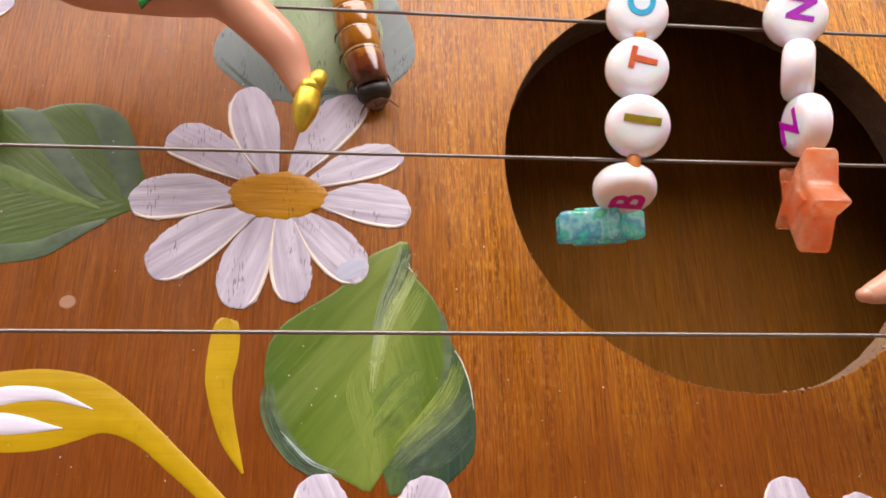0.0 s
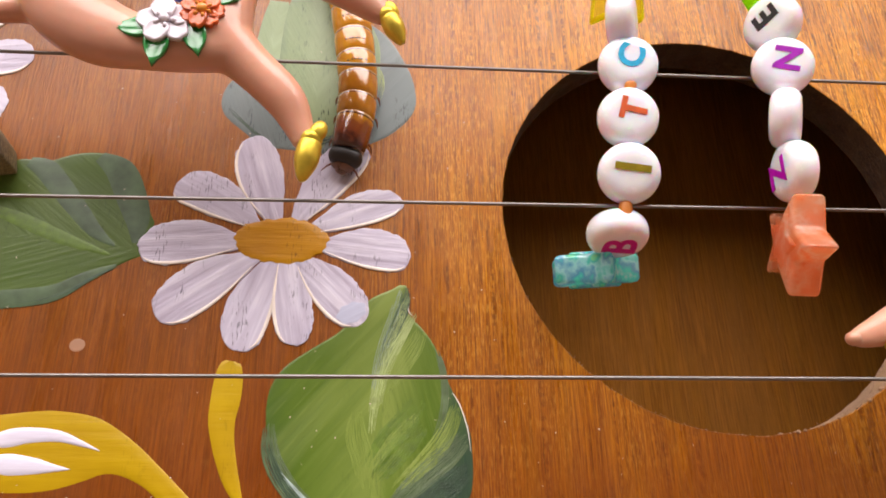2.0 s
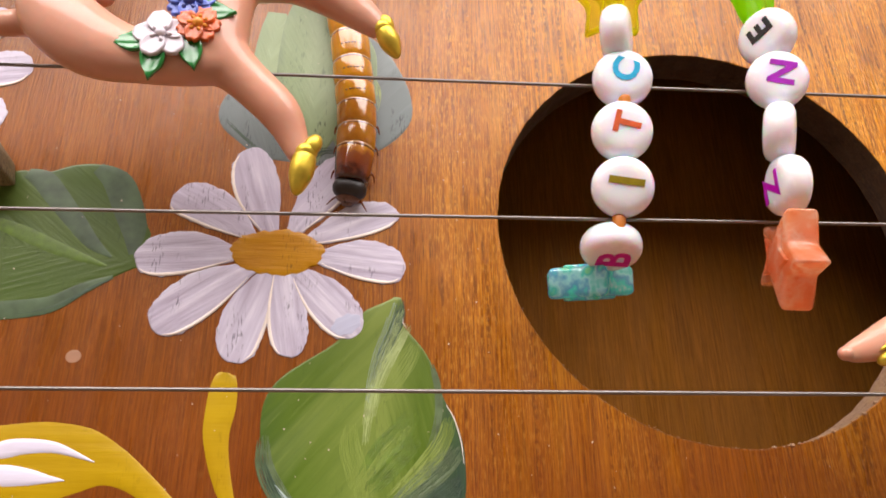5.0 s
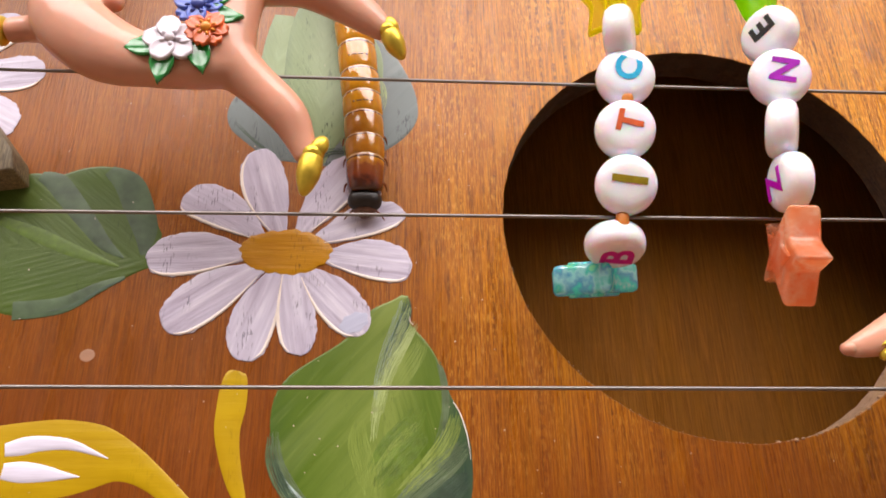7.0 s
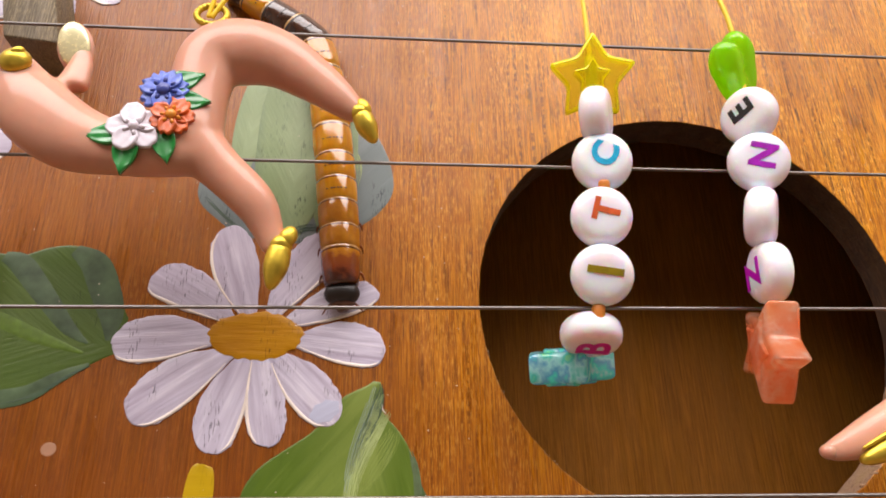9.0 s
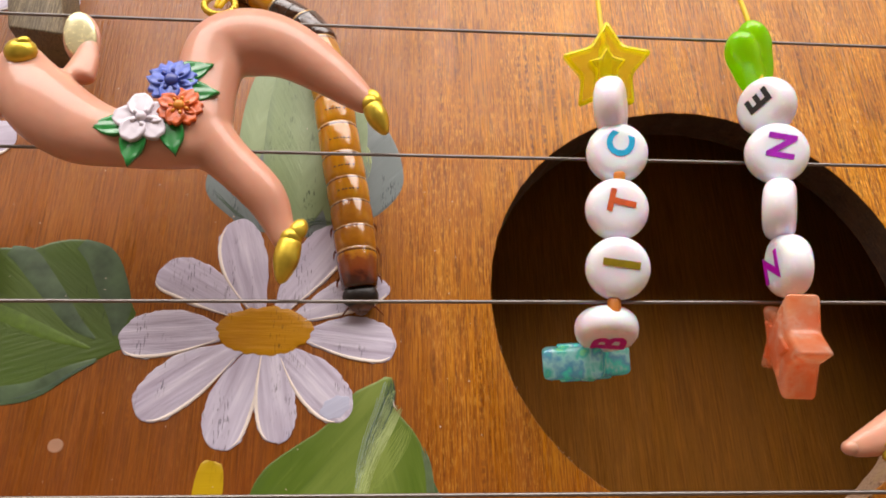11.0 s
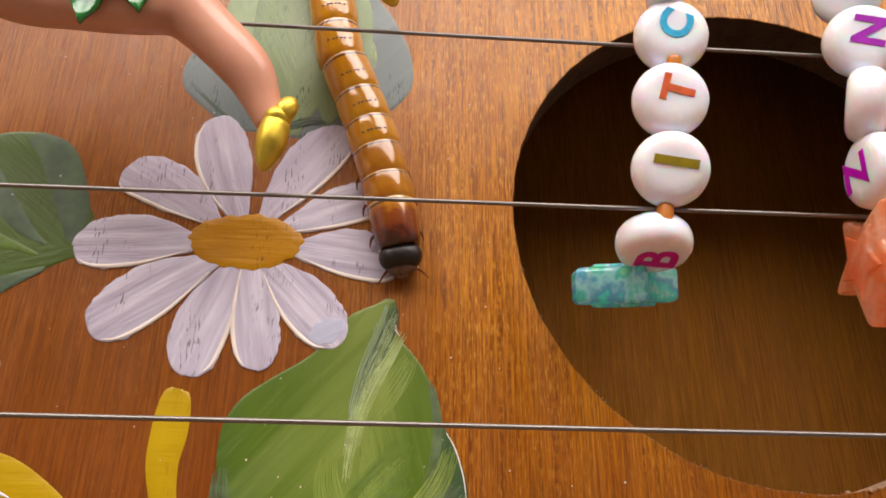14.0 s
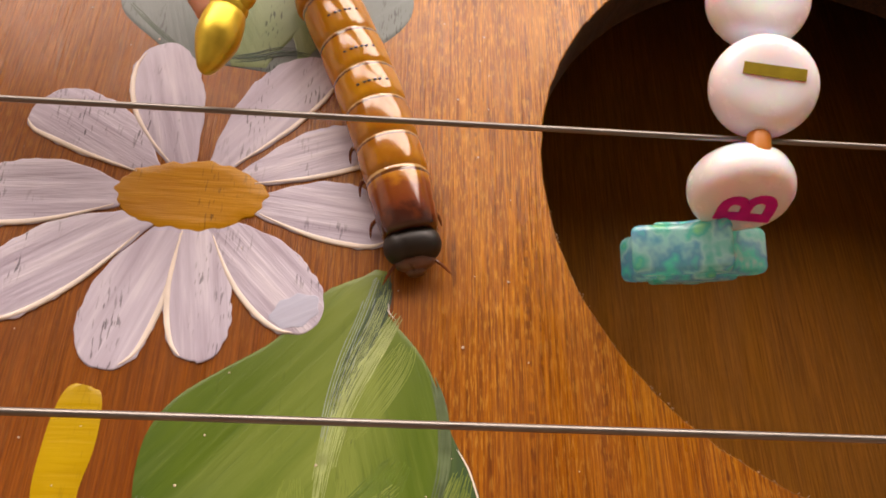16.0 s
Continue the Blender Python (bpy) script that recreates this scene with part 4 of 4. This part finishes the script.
def deer():
    flat = 0.72
    bm = tube([(-86.1, 23.4, 17.0), (-83.0, 17.8, 16.5), (-77.8, 13.6, 16.3), (-71.9, 12.0, 16.3), (-67.0, 12.0, 16.3), (-62.5, 12.2, 16.3)], [2.2, 4.2, 4.2, 3.3, 3.4, 3.2], 24, 60, flat)
    tube([(-65.0, 14.0, 16.2), (-61.1, 10.4, 15.8), (-56.7, 6.2, 15.0), (-54.8, 2.7, 14.3), (-53.9, 0.3, 14.0)], [3.9, 2.75, 2.45, 1.75, 1.3], 24, 50, flat + 0.1, 0, bm)
    tube([(-64.6, 13.0, 16.0), (-64.3, 20.0, 15.9), (-63.2, 25.6, 15.7), (-59.6, 26.9, 15.6), (-55.2, 26.0, 15.5), (-50.5, 22.9, 15.4), (-47.1, 20.0, 15.4), (-44.9, 17.9, 15.4)], [4.0, 3.7, 4.1, 4.4, 3.8, 2.9, 2.1, 1.3], 24, 70, flat + 0.1, 0, bm)
    tube([(-80.5, 15.0, 15.2), (-86.5, 17.6, 14.6), (-91.0, 17.3, 14.5)], [2.4, 1.8, 1.6], 20, 24, 0.9, 0, bm)
    tube([(-79.4, 20.5, 15.4), (-79.0, 24.8, 15.0), (-79.6, 28.0, 14.8)], [2.2, 1.5, 0.8], 16, 20, 0.6, 0, bm)
    bm = merged(bm, 0.34, 10)
    hoof(bm, (-53.3, 1.0, 14.6), (-54.2, -4.2, 14.1), 1.25)
    blob(bm, (-52.6, 1.8, 14.9), (1.0, 1.5, 0.9), (0, 0, -25), 1)
    hoof(bm, (-45.0, 18.2, 15.8), (-43.1, 14.4, 15.1), 1.15)
    blob(bm, (-44.6, 18.8, 15.9), (0.9, 1.4, 1.0), (0, 0, 25), 1)
    blob(bm, (-84.4, 21.8, 18.9), (1.8, 1.7, 1.3), (0, 0, 10), 1)
    blob(bm, (-84.0, 22.5, 19.7), (0.9, 0.6, 0.6), (0, 0, 30), 1)
    for k in range(3):
        blob(bm, (-91.3 - 1.1 * k, 17.3, 14.5), (0.75, 1.9, 1.75), (0, 0, 0), 1)
    blob(bm, (-80.2, 27.4, 15.4), (1.9, 3.1, 0.5), (12, 0, 12), 6, 18)
    blob(bm, (-80.1, 27.2, 14.9), (2.2, 3.5, 0.6), (12, 0, 12), 0, 18)
    small_flower(bm, (-69.7, 13.1, 19.1), 3.0, 5, 2, 2, 0.5, 0.44, 0.0, 0.2)
    small_flower(bm, (-67.1, 18.1, 19.2), 2.7, 7, 3, 7, 0.2, 0.40, 0.22, 0.3)
    small_flower(bm, (-65.8, 14.6, 19.3), 2.4, 7, 4, 8, 0.0, 0.40, 0.1, 0.26)
    for x, y, turn, long in ((-70.3, 12.4, 182, 4.0), (-70.2, 12.4, 266, 4.0), (-67.0, 13.8, 284, 4.0), (-67.0, 18.8, 26, 3.5), (-66.4, 16.8, 2, 3.5)):
        moulded_petal(bm, (x, y, 19.0 if y > 15 else 18.8), math.radians(turn), 0.2, long, 2.7, 0.1, 5, -0.25, 0.4, 0.3)
    for k in range(20):
        a = 2 * math.pi * k / 20
        blob(bm, (-64.2 + 1.9 * math.cos(a), 32.8 + 1.5 * math.sin(a), 15.4), (0.55, 0.45, 0.42), (0, 0, math.degrees(a) + 90), 1, 8)
    ob = part("deer_figurine", bm, [PINK, GOLD, FLOWER_WHITE, FLOWER_BLUE, FLOWER_ORANGE, LEAF_GLAZE, EAR_INNER, plain("dark_blue_glaze", (0.05, 0.07, 0.30), 0.3), plain("amber_glaze", (0.75, 0.28, 0.03), 0.3)], None)
    ob.matrix_world = BOARD
    tagged(ob, "glazed salmon ceramic leaping deer with gilded hooves and raised flowers", "figurine")
    loop = thing("hanging_cord", "yellow cord loop that the ceramic deer hangs from", "cord", BOARD)
    cord(loop, [(-64.6, 32.2, 15.5), (-63.8, 36.0, 15.9), (-62.6, 42.0, 15.4), (-61.5, 50.5, 13.6)], 0.3)
    cord(loop, [(-64.2, 32.2, 15.5), (-62.2, 36.0, 15.9), (-60.0, 42.0, 15.4), (-58.5, 50.5, 13.6)], 0.3)


deer()


def other_deer():
    """The head of a second figurine: an ear that points over the sound hole, and what it grows from."""
    bm = tube([(4.3, -21.9, 15.0), (6.2, -21.5, 15.2), (10.2, -20.0, 15.4), (16.0, -16.9, 15.4), (24.0, -12.5, 15.4)], [0.9, 1.45, 2.2, 2.4, 3.2], 20, 40, 0.7)
    blob(bm, (28.0, -8.5, 15.6), (5.5, 5.0, 3.0))
    blob(bm, (18.6, -14.6, 15.6), (3.4, 4.2, 2.8))
    tube([(30, -8, 15.6), (36, -2, 15.6), (42, 8, 15.6)], [4.0, 3.8, 3.4], 20, 24, 0.75, 0, bm)
    bm = merged(bm, 0.34, 6)
    blob(bm, (4.6, -21.9, 15.1), (0.95, 0.8, 0.8), (0, 0, 0), 0, 14)
    blob(bm, (12.0, -21.0, 15.9), (5.2, 1.35, 1.6), (0, 0, 24), 1, 22)
    tube([(7.4, -21.9, 16.4), (10.6, -20.2, 17.2), (14.5, -18.4, 17.3), (18.0, -16.6, 17.0)], [0.2, 0.32, 0.34, 0.25], 8, 20, 1.0, 1, bm)
    small_flower(bm, (19.0, -12.0, 18.6), 2.6, 5, 2, 2, 0.3, 0.52)
    ob = part("deer_figurine", bm, [PINK, GOLD, FLOWER_WHITE], None)
    ob.matrix_world = BOARD
    tagged(ob, "salmon ceramic deer head with a gilded inner ear", "figurine")


other_deer()


# ---- wooden wedges ----
def wedges():
    olive = wood("weathered_olive_wood", (0.09, 0.065, 0.035), (0.16, 0.12, 0.065), (0.28, 0.22, 0.14), 0.6, 0.0)
    for outline, at, depth in ((((-4, -8), (3.5, -9), (-1.0, 9), (-8, 9)), place(-89.5, 42.5, 4.0), 8.0), (((-9, -6), (0.5, -4.5), (-0.2, -1.5), (-5.8, 5.5), (-9, 5.5)), place(-91.9, 8.2, 2.5), 5.0)):
        bm = prism(outline, depth, 0.35)
        ob = part("wooden_wedge", bm, olive, None)
        ob.matrix_world = BOARD @ at
        tagged(ob, "weathered olive-brown wooden wedge lying on the soundboard", "wedge")


wedges()

# ---- superworm ----
SHELL = Nodes("amber_shell", 0.15, coat=0.5, subsurface=0.15)
_bands = SHELL.noise(700, (1, 0.25, 1), 3)
SHELL.colour(SHELL.ramp(_bands, (0.3, (0.42, 0.155, 0.003)), (0.7, (0.62, 0.28, 0.012)))).bump(SHELL.noise(1500), 0.00005, 0.3)
SHELL_RED = Nodes("chestnut_shell", 0.16, coat=0.5, subsurface=0.1)
SHELL_RED.colour(SHELL_RED.ramp(SHELL_RED.noise(500), (0.35, (0.085, 0.017, 0.005)), (0.7, (0.30, 0.080, 0.010))))
SHELL_BROWN = Nodes("brown_amber_shell", 0.15, coat=0.5, subsurface=0.15)
SHELL_BROWN.colour(SHELL_BROWN.ramp(SHELL_BROWN.noise(500), (0.35, (0.33, 0.115, 0.006)), (0.7, (0.50, 0.20, 0.012))))
SHELL_DARK = plain("dark_chitin", (0.014, 0.009, 0.007), 0.5, 0.3, 800)
SHELL_TAIL = plain("dark_brown_shell", (0.060, 0.024, 0.012), 0.16, 0.5, 500, coat=0.5)
SHELL_BAND = plain("brown_band_shell", (0.13, 0.042, 0.008), 0.14, 0.4, 900, coat=0.6)
SHELL_RIM = plain("pale_amber_rim", (0.52, 0.30, 0.10), 0.12, 0.25, 900, coat=0.8)
MOUTH = plain("brown_mouth_chitin", (0.12, 0.05, 0.030), 0.3, 0.4, 900, coat=0.4)
PRONOTUM = Nodes("chestnut_to_amber_shell", 0.15, coat=0.5, subsurface=0.1)
_axis = PRONOTUM.add("ShaderNodeSeparateXYZ")
PRONOTUM.link(PRONOTUM.add("ShaderNodeTexCoord").outputs["Object"], _axis.inputs[0])
_shift = PRONOTUM.add("ShaderNodeMath")
_shift.operation = "MULTIPLY_ADD"
_shift.inputs[1].default_value, _shift.inputs[2].default_value = 190.0, 0.1
PRONOTUM.link(_axis.outputs[1], _shift.inputs[0])
_sum = PRONOTUM.add("ShaderNodeMath")
PRONOTUM.link(_shift.outputs[0], _sum.inputs[0])
PRONOTUM.link(PRONOTUM.noise(420), _sum.inputs[1])
PRONOTUM.colour(PRONOTUM.ramp(_sum.outputs[0], (0.22, (0.055, 0.012, 0.006)), (0.42, (0.17, 0.036, 0.010)), (0.72, (0.22, 0.055, 0.010)), (0.93, (0.46, 0.18, 0.008))))
SHELL_LIP = plain("pale_chitin", (0.48, 0.37, 0.30), 0.25, 0.25, 800, coat=0.4)
SEGMENTS = [3.3, 4.7, 3.1, 3.6, 3.4, 3.9, 4.7, 4.9, 5.0, 5.0, 5.0, 4.8, 4.4, 3.6]  # lengths from head to tail, mm
WIDTHS = [2.1, 2.6, 2.7, 2.75] + [2.8] * 6 + [2.7, 2.5, 2.2, 1.65]
# seconds and the head's place (mm) on the board
HEAD_WAY = [(0, -46.1, 8.7), (0.5, -46.2, 8.1), (1, -47.9, 6.8), (1.5, -50.4, 6.4), (2, -50.3, 6.0), (2.5, -50.9, 5.4), (3, -48.9, 3.9), (3.5, -46.9, 3.7), (4, -49.5, 3.8), (5.2, -49.0, 2.9), (6.5, -50.3, 2.2),
            (7, -47.8, 1.3), (7.5, -46.9, 2.0), (8, -50.1, 2.6), (8.5, -50.0, 0.8), (9, -47.1, -0.3), (10.2, -46.4, -0.8), (11.3, -45.4, -2.4), (11.5, -44.6, -3.8), (12, -45.1, -4.6), (12.5, -45.0, -5.8),
            (13, -43.4, -6.6), (13.5, -43.0, -6.9), (14, -41.5, -7.2), (14.5, -40.9, -8.2), (15, -40.3, -9.4), (15.5, -40.0, -9.2), (16, -40.1, -9.9)]
TRACK = [(-47.6, 0.0), (-47.9, 8.0), (-48.5, 16.0), (-49.2, 22.0), (-50.0, 28.5), (-51.2, 34.5), (-53.0, 40.0), (-57.5, 44.0), (-63.0, 48.0), (-70.0, 52.0), (-78.0, 55.0)]


def spine(t, hx, hy):
    """The body's middle line at a time: from the head onto the way that the tail lies on."""
    reach = 15.0 + 10.0 * max(0.0, min(1.0, (t - 8.0) / 6.0))
    join = hy + reach
    line = [Vector([spread([q[i] for q in TRACK], k / 200) for i in (0, 1)]) for k in range(201)]
    drift = max(0.0, min(1.0, (t - 9.0) / 3.0))  # the body slides aside as it turns
    for p in line:
        p.x -= drift * max(0.0, min(2.5, (p.y - 10.0) * 0.07))
    later = [p for p in line if p.y >= join]
    end = later[0]
    way = (later[3] - later[0]).normalized()
    head, mid = Vector((hx, hy)), end - way * reach * 0.5
    mid.x += (hx - mid.x) * 0.6 * drift
    bend = [head * (1 - s) ** 2 + mid * 2 * s * (1 - s) + end * s * s for s in (k / 40 for k in range(40))]
    return bend + later


def along(line, s):
    for a, b in zip(line, line[1:]):
        d = (b - a).length
        if s <= d:
            return a + (b - a) * (s / d), (b - a) / d
        s -= d
    return line[-1], (line[-1] - line[-2]).normalized()


def ring_body(length, r0, r1, lip=True):
    """A shell ring along y, its forward end at -y, drawn in at both ends, flat underneath."""
    bm = bmesh.new()
    sides = 22
    profile = [(-0.56, 0.84, 0), (-0.49, 0.935, 0), (-0.3, 0.985, 0), (0.0, 1.0, 0), (0.22, 1.0, 0), (0.385, 0.985, 1), (0.45, 0.972, 3), (0.485, 0.975, 3), (0.51, 0.955, 3), (0.53, 0.90, 1), (0.57, 0.74, 1)]
    rows = []
    for y, f, _ in profile:
        r = (r0 + (r1 - r0) * (y + 0.5)) * f
        rows.append([bm.verts.new((r * math.cos(a) * MM, y * length * MM, max(-0.86, math.sin(a)) * r * 0.9 * MM)) for a in (2 * math.pi * j / sides for j in range(sides))])
    for k, (a, b) in enumerate(zip(rows, rows[1:])):
        for i in range(sides):
            bm.faces.new((a[i], a[(i + 1) % sides], b[(i + 1) % sides], b[i])).material_index = profile[k][2] if lip else 0
    bm.faces.new(rows[0])
    bm.faces.new(rows[-1])
    return bm


def dots(length, radius, bm):
    """The row of small dark pits across a ring."""
    for x in (-0.42, -0.22, -0.08, 0.1, 0.24, 0.45):
        a = math.acos(x)
        blob(bm, (radius * x, length * -0.10, radius * 0.9 * math.sin(a) * 0.995), (0.17, 0.11, 0.06), (0, 0, 0), 2, 8)


WORM = thing("superworm", "glossy amber and chestnut superworm crawling on the soundboard", "insect larva", BOARD)
WORM_PARTS = []


def build_worm():
    for i, length in enumerate(SEGMENTS):
        w = WIDTHS[i]
        before, after = (WIDTHS[max(0, i - 1)] + w) / 2, (WIDTHS[min(len(WIDTHS) - 1, i + 1)] + w) / 2
        if i == 0:
            bm = bmesh.new()
            blob(bm, (0, 0.65, 0.1), (2.2, 1.35, 1.6), (0, 0, 0), 0, 22)
            for side in (-1, 1):
                blob(bm, (side * 1.1, 0.55, 0.05), (1.18, 1.3, 1.45), (0, 0, 0), 0, 18)
            bm = merged(bm, 0.16, 3)
            ob = part("head", bm, [SHELL_DARK], WORM, "blackish head capsule")
            part("mouth", (lambda b: (blob(b, (0, -0.65, -0.35), (1.6, 0.75, 0.95), (0, 0, 0), 0, 16), blob(b, (0, -1.25, -0.6), (0.85, 0.5, 0.6), (0, 0, 0), 0, 12), b)[2])(bmesh.new()), MOUTH, ob, "translucent brown mouthparts")
            part("collar", (lambda b: (blob(b, (0, 1.62, 0.1), (2.2, 0.3, 1.75), (0, 0, 0), 0, 22), b)[1])(bmesh.new()), SHELL_LIP, ob, "pale band behind the head")
            for side in (-1, 1):
                part("feeler", tube([(side * 1.3, -0.5, -0.3), (side * 2.0, -1.1, -0.5), (side * 2.7, -1.9, -0.9)], [0.16, 0.13, 0.07], 6, 8), SHELL_RED.mat, ob)
        else:
            bm = ring_body(length, before, after)
            main = SHELL_TAIL if i in (10, 11, 13) else PRONOTUM.mat if i == 1 else SHELL_BROWN.mat if i < 4 else SHELL.mat
            if i >= 4:
                dots(length, w, bm)
            lip = SHELL_DARK if i >= len(SEGMENTS) - 4 else SHELL_BAND
            ob = part("body_segment", bm, [main, lip, SHELL_DARK, SHELL_RIM], WORM)
            if 0 < i < 4:
                for side in (-1, 1):
                    part("leg", tube([(side * w * 0.7, 0, -1.2), (side * (w + 0.05), -0.6, -1.3), (side * (w + 0.3), -1.4, -1.95)], [0.22, 0.16, 0.07], 7, 10), SHELL_RED.mat, ob)
        WORM_PARTS.append((ob, sum(SEGMENTS[:i]) + length / 2 - SEGMENTS[0] / 2, w))


build_worm()


def motions():
    rows = {ob: [] for ob, _, _ in WORM_PARTS}
    for t, hx, hy in HEAD_WAY:
        line = spine(t, hx, hy)
        for ob, s, w in WORM_PARTS:
            p, d = along(line, s)
            rows[ob].append((t, place(p.x, p.y, 0.86 * 0.9 * w + 0.16, 0, 0, math.degrees(math.atan2(-d.x, d.y)))))
    for ob, way in rows.items():
        walk(ob, way)


motions()
